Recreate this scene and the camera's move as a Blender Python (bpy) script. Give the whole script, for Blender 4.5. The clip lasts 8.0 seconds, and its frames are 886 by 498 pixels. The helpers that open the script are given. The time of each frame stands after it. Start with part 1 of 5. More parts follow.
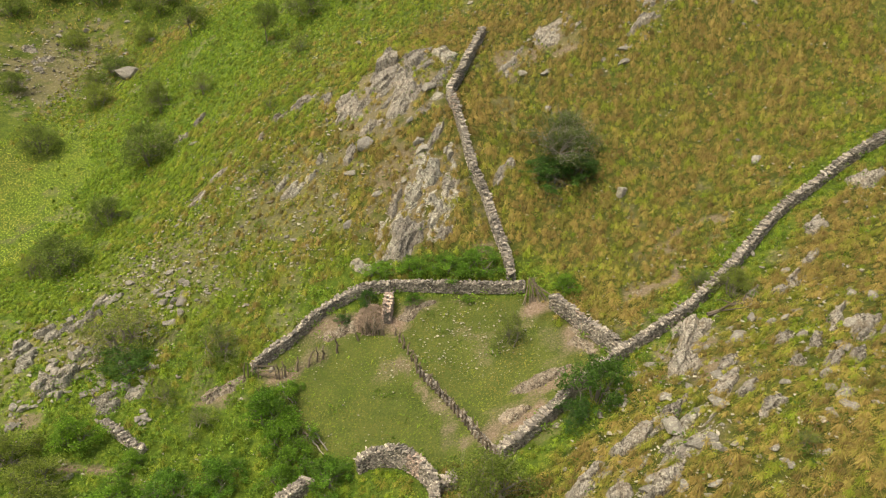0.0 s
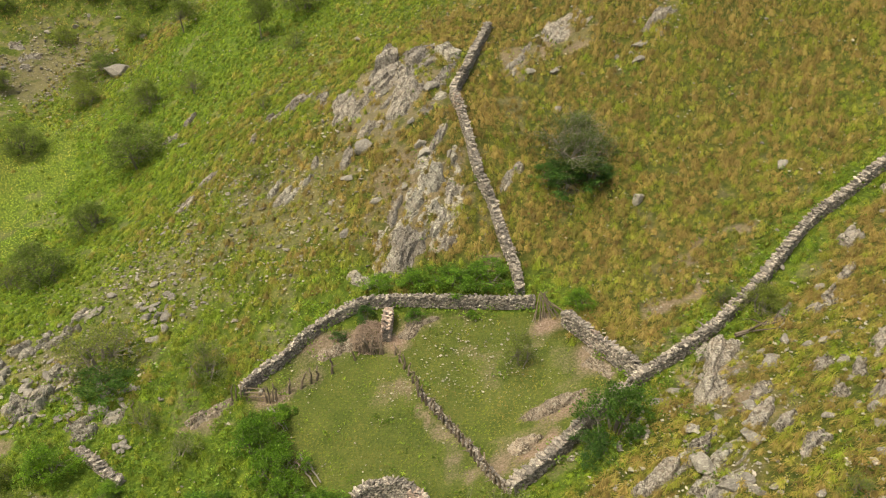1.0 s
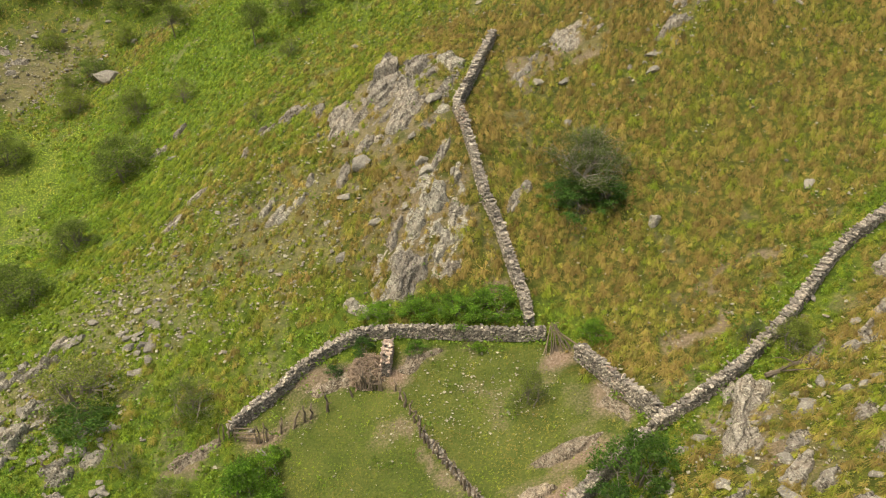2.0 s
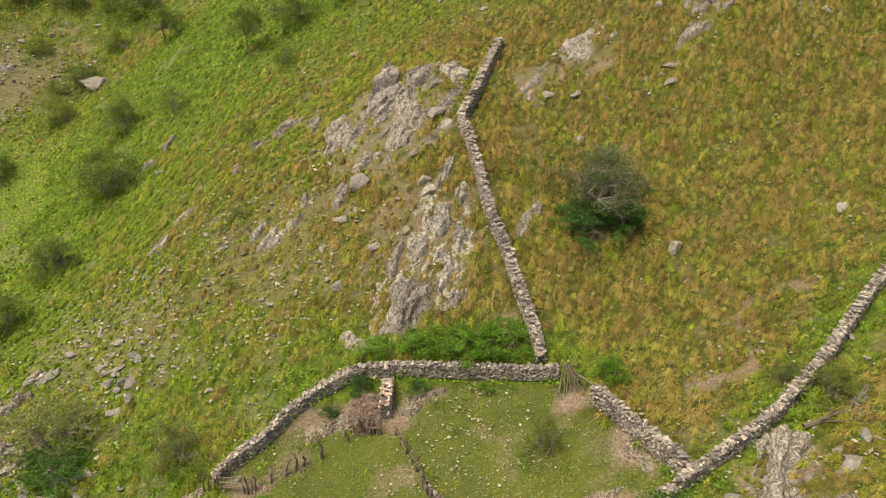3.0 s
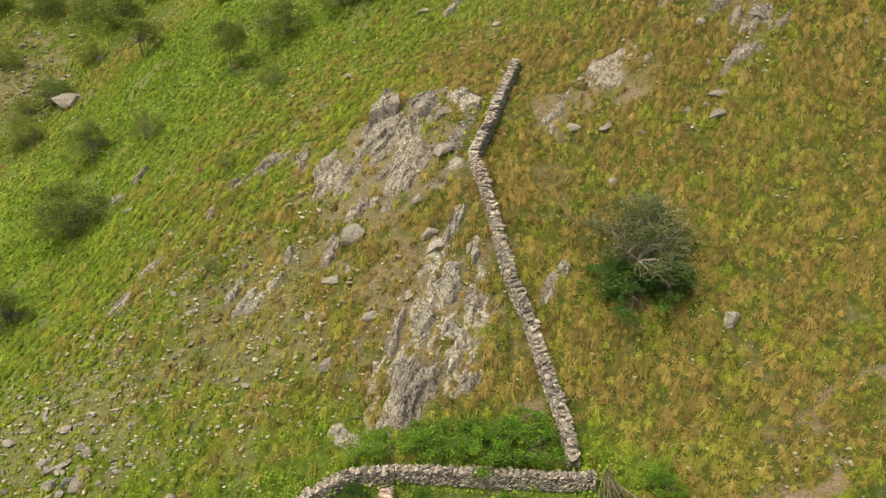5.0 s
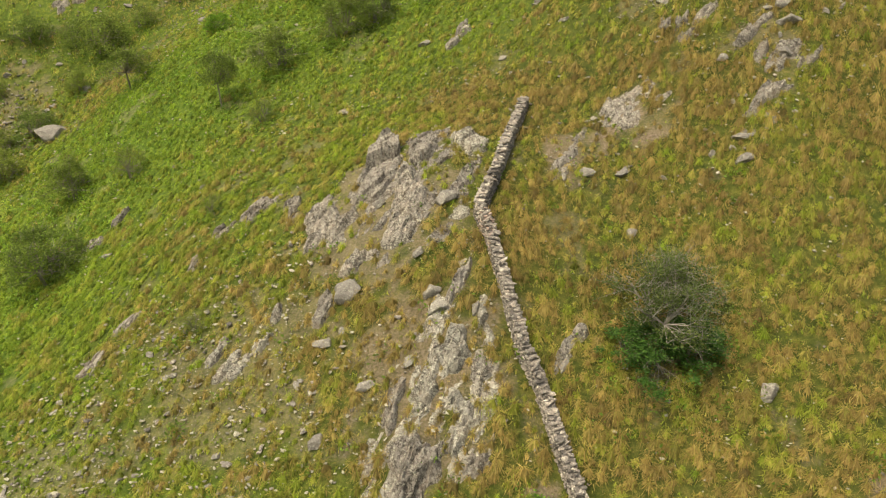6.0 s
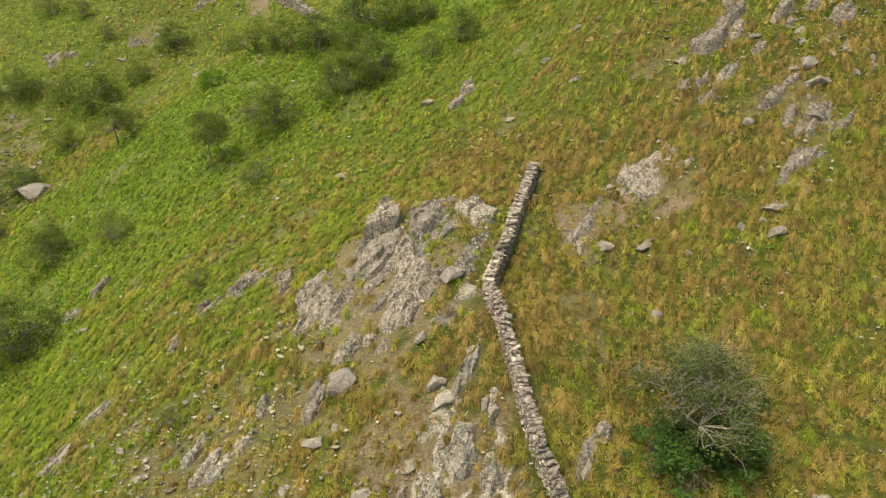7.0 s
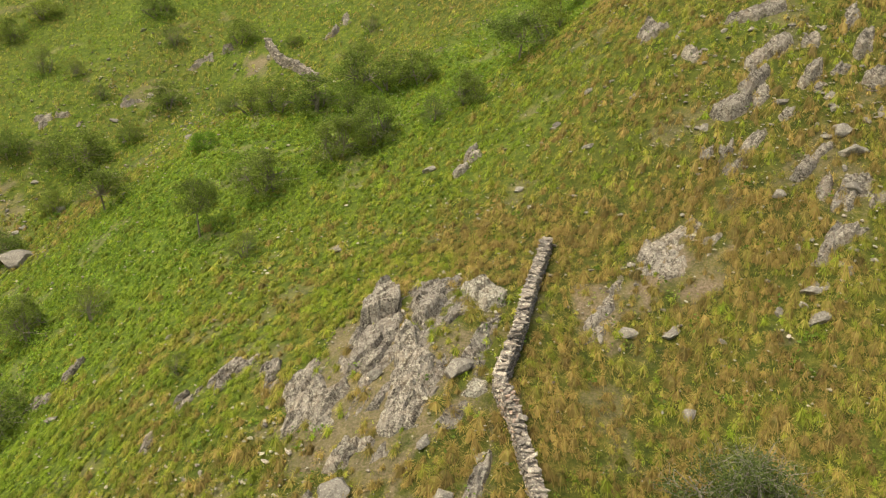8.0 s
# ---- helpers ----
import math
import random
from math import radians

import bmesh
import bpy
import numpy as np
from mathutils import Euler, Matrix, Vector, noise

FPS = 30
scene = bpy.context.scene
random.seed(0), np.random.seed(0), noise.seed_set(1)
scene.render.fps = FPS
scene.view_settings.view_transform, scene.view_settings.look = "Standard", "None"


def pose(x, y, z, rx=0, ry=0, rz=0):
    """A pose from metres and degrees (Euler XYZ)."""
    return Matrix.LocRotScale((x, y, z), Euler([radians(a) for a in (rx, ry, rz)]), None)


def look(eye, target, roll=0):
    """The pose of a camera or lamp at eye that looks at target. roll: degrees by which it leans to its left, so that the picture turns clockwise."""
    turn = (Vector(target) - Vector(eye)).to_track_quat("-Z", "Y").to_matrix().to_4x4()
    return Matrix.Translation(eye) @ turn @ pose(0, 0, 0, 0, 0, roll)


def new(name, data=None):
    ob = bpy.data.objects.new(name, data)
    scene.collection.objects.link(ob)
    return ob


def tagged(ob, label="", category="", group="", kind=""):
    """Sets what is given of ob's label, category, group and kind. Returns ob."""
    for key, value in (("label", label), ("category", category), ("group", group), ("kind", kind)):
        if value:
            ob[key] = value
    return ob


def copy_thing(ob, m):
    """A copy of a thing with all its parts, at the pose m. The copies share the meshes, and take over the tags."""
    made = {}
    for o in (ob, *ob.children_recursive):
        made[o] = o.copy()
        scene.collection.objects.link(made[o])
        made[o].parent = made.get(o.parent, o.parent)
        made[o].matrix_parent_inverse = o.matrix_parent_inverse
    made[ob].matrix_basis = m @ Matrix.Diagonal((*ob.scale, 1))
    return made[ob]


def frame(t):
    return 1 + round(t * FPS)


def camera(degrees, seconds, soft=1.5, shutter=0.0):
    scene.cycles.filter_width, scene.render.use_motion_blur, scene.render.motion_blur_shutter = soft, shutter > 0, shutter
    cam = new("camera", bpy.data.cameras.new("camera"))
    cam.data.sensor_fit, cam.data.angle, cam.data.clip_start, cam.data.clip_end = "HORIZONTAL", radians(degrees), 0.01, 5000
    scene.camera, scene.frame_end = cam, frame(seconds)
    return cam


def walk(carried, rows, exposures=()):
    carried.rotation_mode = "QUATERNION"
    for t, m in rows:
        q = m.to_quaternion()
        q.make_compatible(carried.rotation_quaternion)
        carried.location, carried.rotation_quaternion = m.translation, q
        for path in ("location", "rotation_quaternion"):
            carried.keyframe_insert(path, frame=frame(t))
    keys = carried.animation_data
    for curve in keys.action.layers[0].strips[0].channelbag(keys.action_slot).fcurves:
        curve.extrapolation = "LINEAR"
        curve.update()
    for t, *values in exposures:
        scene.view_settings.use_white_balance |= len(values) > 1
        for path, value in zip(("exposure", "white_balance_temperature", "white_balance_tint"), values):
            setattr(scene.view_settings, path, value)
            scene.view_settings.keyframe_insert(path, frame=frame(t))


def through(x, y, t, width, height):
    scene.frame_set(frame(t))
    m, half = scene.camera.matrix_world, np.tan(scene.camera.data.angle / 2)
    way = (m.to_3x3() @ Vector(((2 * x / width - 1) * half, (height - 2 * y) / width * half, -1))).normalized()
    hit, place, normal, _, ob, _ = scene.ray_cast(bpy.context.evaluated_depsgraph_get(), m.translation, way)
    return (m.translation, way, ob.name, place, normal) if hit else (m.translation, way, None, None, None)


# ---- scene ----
cam = camera(59.5, 8.0, soft=1.1)
PATH = [
    (0, (-0.442, -0.851, 27.281), (-0.426, 0.931, 26.374), 0.8),
    (0.5, (-0.48, 0.994, 26.746), (-0.467, 2.775, 25.836), 0.7),
    (1, (-0.568, 2.875, 26.387), (-0.555, 4.655, 25.474), 0.8),
    (1.5, (-0.704, 4.708, 26.327), (-0.689, 6.487, 25.413), 0.8),
    (3, (-1.043, 10.463, 26.205), (-1.028, 12.24, 25.289), 0.9),
    (3.5, (-1.191, 12.493, 26.127), (-1.175, 14.269, 25.208), 0.9),
    (4, (-1.302, 14.522, 26.022), (-1.286, 16.298, 25.102), 0.9),
    (4.5, (-1.386, 16.708, 25.966), (-1.371, 18.483, 25.043), 0.9),
    (4.7, (-1.416, 17.559, 25.963), (-1.403, 19.333, 25.039), 0.9),
    (5.8, (-1.7, 22.205, 25.812), (-1.682, 23.997, 24.925), 1.0),
    (6, (-1.752, 23.056, 25.802), (-1.734, 24.856, 24.93), 1.1),
    (6.5, (-1.909, 25.057, 25.809), (-1.89, 26.88, 24.987), 1.1),
    (7, (-2.034, 27.098, 25.793), (-2.015, 28.946, 25.029), 1.2),
    (7.5, (-2.154, 29.115, 25.801), (-2.135, 30.987, 25.1), 1.1),
    (8, (-2.283, 31.132, 25.815), (-2.265, 33.028, 25.178), 1.2),
]
walk(cam, [(t, look(eye, target, roll)) for t, eye, target, roll in PATH], exposures=[(0.0, 0.6, 7500, -2), (8.0, 0.6, 7500, -2)])

# ---- light ----
SUN_EL, SUN_AZ = radians(66), radians(-115)   # high sun behind thin cloud, to the left and behind
world = bpy.data.worlds.new("sky")
scene.world = world
world.use_nodes = True
wn = world.node_tree
sky = wn.nodes.new("ShaderNodeTexSky")
sky.sky_type = "NISHITA"
sky.sun_disc = False
sky.sun_elevation = SUN_EL
sky.sun_rotation = SUN_AZ
sky.air_density, sky.dust_density, sky.ozone_density = 1.0, 8.0, 0.3
back = wn.nodes["Background"]
back.inputs["Strength"].default_value = 0.125
wn.links.new(sky.outputs["Color"], back.inputs["Color"])
sun = new("sun", bpy.data.lights.new("sun", "SUN"))
sun.data.energy, sun.data.angle, sun.data.color = 1.6, radians(22), (1.0, 0.95, 0.86)
sun.matrix_world = look((math.sin(SUN_AZ) * math.cos(SUN_EL) * 100, math.cos(SUN_AZ) * math.cos(SUN_EL) * 100, math.sin(SUN_EL) * 100), (0, 0, 0))



# ---- numeric noise ----
def lattice(ix, iy, iz, seed):
    h = (ix * 374761393 + iy * 668265263 + iz * 2147483647 + seed * 974711) & 0xFFFFFFFF
    h = ((h ^ (h >> 13)) * 1274126177) & 0xFFFFFFFF
    return ((h ^ (h >> 16)) & 0xFFFF) / 65535.0


def vnoise(x, y, z=0.0, seed=0):
    """Smooth value noise in 0..1, on arrays."""
    x, y, z = np.broadcast_arrays(np.asarray(x, float), np.asarray(y, float), np.asarray(z, float))
    fx, fy, fz = np.floor(x), np.floor(y), np.floor(z)
    ix, iy, iz = fx.astype(np.int64), fy.astype(np.int64), fz.astype(np.int64)
    u, v, w = x - fx, y - fy, z - fz
    u, v, w = u * u * (3 - 2 * u), v * v * (3 - 2 * v), w * w * (3 - 2 * w)
    total = 0
    for dx in (0, 1):
        for dy in (0, 1):
            for dz in (0, 1):
                total = total + lattice(ix + dx, iy + dy, iz + dz, seed) * (u if dx else 1 - u) * (v if dy else 1 - v) * (w if dz else 1 - w)
    return total


def fbm(x, y, z=0.0, seed=0, octaves=3):
    total, amp, norm, f = 0, 1.0, 0, 1.0
    for k in range(octaves):
        total = total + amp * vnoise(np.asarray(x) * f, np.asarray(y) * f, np.asarray(z) * f, seed + k)
        norm += amp
        amp *= 0.5
        f *= 2.03
    return total / norm


def smooth(a, b, x):
    t = np.clip((np.asarray(x, float) - a) / (b - a), 0, 1)
    return t * t * (3 - 2 * t)


# ---- the lie of the land: a tilted plane and two lattices of soft swells ----
BROAD = [[0.3, -8.3, -3.5, -17.7, -15.4], [-0.5, -10.4, -6.2, -14.4, 1.5], [-3.0, -5.1, 3.0, -19.9, -3.9], [20.4, -11.1, 5.0, 15.4, 0.6]]
SWELL = [[0.19, 0.14, 0.47, -1.96, -2.31, -5.65], [1.9, 1.42, -0.93, -3.05, 1.34, 2.04], [-1.42, -0.69, 1.56, 3.36, -1.7, 2.43],
         [0.15, -1.66, 0.68, 0.23, -0.9, 0.64], [3.35, -1.9, -0.54, 0.37, 3.21, 0.88], [2.14, 0.5, -1.29, -0.88, 1.14, 2.58]]


# the rocky spur: a finer lattice, six metres apart
RIDGE = [[-0.05, -0.37, 0.07, -0.04, 0.04], [0.42, 0.13, 0.1, -0.27, -0.11], [0.13, 0.57, 0.78, 0.55, 0.01], [-0.12, 0.01, -0.32, -0.33, -0.27], [0.06, 0.03, -0.14, -0.05, -0.13]]
RAVINE = [(-12.0, 96.0), (0.0, 97.5), (8.0, 102.0), (16.0, 113.0), (22.0, 130.0)]
KNOLLS = [(-4.6, 64.4, 3.2, 0.9), (-23, 131, 6, 1.6), (-37, 127, 8, 1.3), (-8, 131, 7, 1.6), (-28, 118, 6, -0.9), (-50, 122, 8, 1.2), (-45, 138, 9, 1.5)]


def far_from(x, y, line):
    """Distance of the points from a polyline."""
    best = np.full(np.shape(x), 1e9)
    for (ax, ay), (bx, by) in zip(line, line[1:]):
        dx, dy = bx - ax, by - ay
        t = np.clip(((x - ax) * dx + (y - ay) * dy) / (dx * dx + dy * dy), 0, 1)
        best = np.minimum(best, np.hypot(x - ax - t * dx, y - ay - t * dy))
    return best


def ground(x, y):
    x0, y0 = np.asarray(x, float), np.asarray(y, float)
    x, y = np.clip(x0, -105, 65), np.clip(y0, -40, 180)
    z = -2.22 - 0.0028 * x + 0.4168 * y
    for i, row in enumerate(BROAD):
        for j, h in enumerate(row):
            z = z + h * np.exp(-((x + 90 - 50 * i) ** 2 + (y - 45 * j) ** 2) / 2888.0)
    for i, row in enumerate(SWELL):
        for j, h in enumerate(row):
            z = z + h * np.exp(-((x + 42 - 14.4 * i) ** 2 + (y - 24 - 14.4 * j) ** 2) / 242.0)
    for i, row in enumerate(RIDGE):
        for j, h in enumerate(row):
            z = z + h * np.exp(-((x + 12 - 6 * i) ** 2 + (y - 47 - 6 * j) ** 2) / 32.0)
    z = z - 1.8 * np.exp(-far_from(x, y, RAVINE) ** 2 / 32)
    for cx, cy, r, h in KNOLLS:
        z = z + h * np.exp(-((x - cx) ** 2 + (y - cy) ** 2) / (2 * r * r))
    return z + 0.22 * (x0 - x) * np.sign(x0) + 0.3 * np.maximum(y0 - y, 0) + 0.05 * np.minimum(y0 - y, 0)


def ground1(x, y):
    return float(ground(x, y))


def slope(x, y):
    e = 0.6
    return Vector((-(ground1(x + e, y) - ground1(x - e, y)) / (2 * e), -(ground1(x, y + e) - ground1(x, y - e)) / (2 * e), 1)).normalized()


# ---- the plan: lines of the walls, the stream bed and the zones of growth ----
SPUR = [(3.5, 69.4), (2.8, 67.2), (2.1, 65.0), (1.5, 62.7), (0.8, 60.8), (0.4, 59.9), (0.6, 59.2), (1.0, 58.3), (1.3, 56.8), (1.6, 55.7), (1.8, 54.6), (2.1, 53.4), (2.3, 52.5), (2.7, 51.7), (3.1, 50.8), (3.4, 49.6), (3.8, 48.2), (4.15, 47.1), (4.4, 46.3), (4.5, 45.4), (4.6, 44.5)]
BACK = [(-12.2, 40.0), (-11.1, 40.9), (-9.7, 41.9), (-8.6, 43.1), (-7.0, 44.0), (-5.5, 44.55), (-3.6, 44.7), (-1.3, 44.5), (0.6, 44.3), (2.5, 44.1), (4.3, 43.9), (5.4, 43.85)]
STUB = [(-3.55, 43.9), (-3.7, 42.4)]
RIGHT = [(7.0, 42.3), (8.0, 40.8), (9.1, 38.9), (9.8, 37.3), (10.2, 36.6)]
LONG = [(34.3, 52.1), (30.4, 50.3), (27.3, 48.8), (24.6, 47.1), (21.9, 45.5), (19.4, 42.9), (17.5, 41.0), (15.7, 39.5), (14.1, 38.2), (12.7, 37.4), (11.6, 36.9), (10.4, 36.3), (9.6, 35.9)]
FRONT = [(9.3, 35.6), (8.1, 34.7), (6.7, 33.6), (5.4, 32.5), (4.1, 31.6), (3.0, 31.0)]
DIVIDE = [(-3.1, 41.6), (-1.5, 39.0), (-0.1, 37.0), (1.2, 34.9), (2.1, 32.9), (3.0, 31.3)]
ROUND = [(-4.8, 32.5), (-4.2, 32.8), (-2.9, 32.7), (-1.7, 32.0), (-0.8, 30.8), (-0.4, 29.8), (-0.4, 28.0)]
OFFSHOOT = [(-0.2, 29.9), (0.7, 30.2)]
RUIN = [(-20.6, 36.4), (-19.3, 35.5), (-17.5, 34.4)]
LOW = [(-9.4, 30.2), (-8.6, 31.0), (-7.4, 32.0)]
DISTANT = [(-23.2, 128.2), (-22.0, 126.0), (-20.8, 123.7), (-18.1, 120.9), (-16.4, 116.8), (-15.0, 113.0)]
STREAM = [(-46.0, 20.0), (-42.0, 45.0), (-38.0, 62.0), (-34.0, 76.0), (-26.0, 88.0), (-14.0, 95.0), (-2.0, 96.0), (8.0, 103.0), (18.0, 118.0), (24.0, 150.0)]
TRACK = [(19.4, 46.8), (17.3, 46.6), (15.9, 46.2), (14.9, 45.4), (15.2, 43.9), (14.8, 42.2), (12.4, 41.7), (11.4, 40.9)]
FOLD = [(-9.8, 42.3), (-3.6, 44.2), (5.4, 43.4), (9.7, 36.5), (3.0, 30.8), (-4.5, 33.0), (-9.5, 35.0), (-12.2, 39.6)]


def inside(x, y, ring):
    hit = np.zeros(np.shape(x), bool)
    for (ax, ay), (bx, by) in zip(ring, ring[1:] + ring[:1]):
        hit ^= ((ay > y) != (by > y)) & (x < (bx - ax) * (y - ay) / (by - ay + 1e-9) + ax)
    return hit


# bald patches of earth: x, y, half width, half depth, how bare
BALD_FOLD = [
    (0.2, 35.2, 0.7, 3.4, 0.6), (-3.8, 42.6, 1.7, 1.3, 0.9), (-6.6, 42.7, 3.2, 0.9, 0.8), (-1.4, 43.7, 1.8, 0.6, 0.6), (8.0, 39.2, 1.0, 2.0, 0.8),
    (6.4, 36.0, 2.4, 0.8, 0.8), (4.3, 33.6, 1.8, 0.8, 0.9), (-10.6, 39.8, 1.6, 0.7, 0.8), (6.3, 42.2, 1.2, 0.9, 0.9), (-3.2, 39.4, 1.5, 1.3, 0.5),
    (1.6, 41.0, 1.6, 1.0, 0.5), (6.9, 39.0, 1.3, 2.0, 0.45), (3.5, 34.6, 2.0, 1.0, 0.5), (2.6, 33.0, 1.2, 1.6, 0.8), (-8.6, 40.6, 1.5, 0.7, 0.6),
]
BALD_SLOPE = [
    (-46, 62, 2.4, 5, 0.6), (12.5, 42.0, 1.0, 0.8, 0.6), (-24, 43, 6, 4, 0.55), (-4.5, 61, 5, 5, 0.62),
    (-2.5, 52.5, 4.5, 4.5, 0.62), (-29, 40, 4, 4, 0.55), (13.4, 33.6, 1.6, 3.0, 0.7), (-20, 50, 9, 5, 0.48), (-12, 53, 8, 6, 0.48),
    (-21.2, 33.2, 1.9, 0.8, 0.95), (-25.4, 36.6, 1.5, 0.8, 0.7), (-14.0, 38.2, 1.6, 0.7, 0.8), (-49, 98, 8, 11, 0.55), (3, 47.5, 0.8, 0.8, 0.7), (9.0, 66.4, 2.6, 2.2, 0.75),
    (5.4, 64.6, 1.4, 2.2, 0.65), (7.2, 62.4, 1.2, 1.2, 0.35), (-36, 122, 5, 3, 0.5), (-24.5, 125, 2.5, 2.5, 0.7),
]


def zones(x, y):
    """dryness 0..1 of the sward, how lawn-like it is, and how bare the earth is."""
    x, y = np.asarray(x, float), np.asarray(y, float)
    d = far_from(x, y, STREAM)
    hill = smooth(-1, 1, (x + 34 - np.interp(y, [20, 60, 76, 90, 97, 150], [-12, -4, 0, 8, 35, 60])))
    n = fbm(x / 9, y / 9, seed=3)
    dry = smooth(0, 1, (d - np.interp(y, [80, 92], [6, 3])) / np.interp(y, [80, 92], [24, 6])) * hill * (0.6 + 0.7 * n) + (1 - hill) * (0.12 + 0.75 * n) * smooth(3, 14, d)
    west = smooth(-2, -16, x) * smooth(64, 46, y)
    dry = dry * (1 - 0.55 * west)
    lush = smooth(44, 37, y) * smooth(6, -6, x)
    lush = np.maximum(lush, smooth(4.0, 1.4, far_from(x, y, BACK + [(6, 43.5)])) * (y > 43) * 0.8)
    lush = np.maximum(lush, smooth(2.6, 0.9, far_from(x, y, LONG)) * 0.75)
    lush = np.maximum(lush, smooth(2.4, 0.8, far_from(x, y, [(9.6, 34.8), (7.0, 32.4), (4.0, 30.2)])) * 0.9)
    dry = dry * (1 - 0.4 * smooth(1.2, 0.4, np.hypot((x + 9) / 10, (y - 65) / 9)))
    dry = dry * (1 - 0.9 * lush)
    lawn = np.where(inside(x, y, FOLD), 1.0, 0.0)
    meadow = smooth(1.25, 0.8, np.hypot((x + 42.5) / 7, (y - 66) / 19) + 0.4 * (fbm(x / 3, y / 3, seed=8) - 0.5))
    lawn = np.maximum(lawn, 0.95 * meadow)
    bare = smooth(0.60, 0.74, fbm(x / 2.6, y / 2.6, seed=12)) * 0.45
    for cx, cy, rx, ry, k in BALD_FOLD + BALD_SLOPE:
        bare = np.maximum(bare, k * smooth(1.2, 0.5, np.hypot((x - cx) / rx, (y - cy) / ry) + 1.7 * (fbm(x / 1.1, y / 1.1, seed=21) - 0.5)))
    trench = far_from(x, y, [(-2.9, 40.2), (-1.2, 37.6), (0.2, 35.3), (1.3, 32.6)])
    bare = np.maximum(bare, 0.75 * smooth(0.5, 0.1, trench + 1.0 * (fbm(x / 0.9, y / 0.9, seed=24) - 0.5)))
    track = far_from(x, y, TRACK)
    bare = np.maximum(bare, 0.72 * smooth(0.6, 0.1, track + 1.3 * (fbm(x / 0.8, y / 0.8, seed=25) - 0.5)))
    return np.clip(dry, 0, 1), lawn, np.clip(bare, 0, 1), lush


# ---- materials ----
def material(name, rough=0.85):
    m = bpy.data.materials.new(name)
    m.use_nodes = True
    nt = m.node_tree
    bsdf = nt.nodes["Principled BSDF"]
    bsdf.inputs["Roughness"].default_value = rough
    bsdf.inputs["Specular IOR Level"].default_value = 0.25
    return m, nt, bsdf


def blend(nt, fac, a, b, mode="MIX"):
    n = nt.nodes.new("ShaderNodeMix")
    n.data_type, n.blend_type = "RGBA", mode
    for socket, v in ((n.inputs[0], fac), (n.inputs[6], a), (n.inputs[7], b)):
        if hasattr(v, "is_output"):
            nt.links.new(v, socket)
        elif isinstance(v, (int, float)):
            socket.default_value = v
        else:
            socket.default_value = (*v, 1)
    return n.outputs[2]


def ramp(nt, fac, stops):
    n = nt.nodes.new("ShaderNodeValToRGB")
    while len(n.color_ramp.elements) < len(stops):
        n.color_ramp.elements.new(0.5)
    for e, (p, col) in zip(n.color_ramp.elements, stops):
        e.position, e.color = p, (*col, 1) if len(col) == 3 else col
    nt.links.new(fac, n.inputs[0])
    return n.outputs[0]


def grain(nt, scale, detail=4.0, rough=0.6, distort=0.0, coords=None, stretch=None):
    n = nt.nodes.new("ShaderNodeTexNoise")
    n.inputs["Scale"].default_value, n.inputs["Detail"].default_value = scale, detail
    n.inputs["Roughness"].default_value, n.inputs["Distortion"].default_value = rough, distort
    if coords is None:
        coords = nt.nodes.new("ShaderNodeNewGeometry").outputs["Position"]
    if stretch:
        mp = nt.nodes.new("ShaderNodeMapping")
        mp.inputs["Scale"].default_value = stretch[0]
        mp.inputs["Rotation"].default_value = stretch[1]
        nt.links.new(coords, mp.inputs["Vector"])
        coords = mp.outputs["Vector"]
    nt.links.new(coords, n.inputs["Vector"])
    return n.outputs["Fac"]


def relief(nt, bsdf, height, strength=0.5, distance=0.05):
    b = nt.nodes.new("ShaderNodeBump")
    b.inputs["Strength"].default_value, b.inputs["Distance"].default_value = strength, distance
    nt.links.new(height, b.inputs["Height"])
    nt.links.new(b.outputs["Normal"], bsdf.inputs["Normal"])


def attr(nt, name, out="Fac"):
    a = nt.nodes.new("ShaderNodeAttribute")
    a.attribute_name = name
    return a.outputs[out]


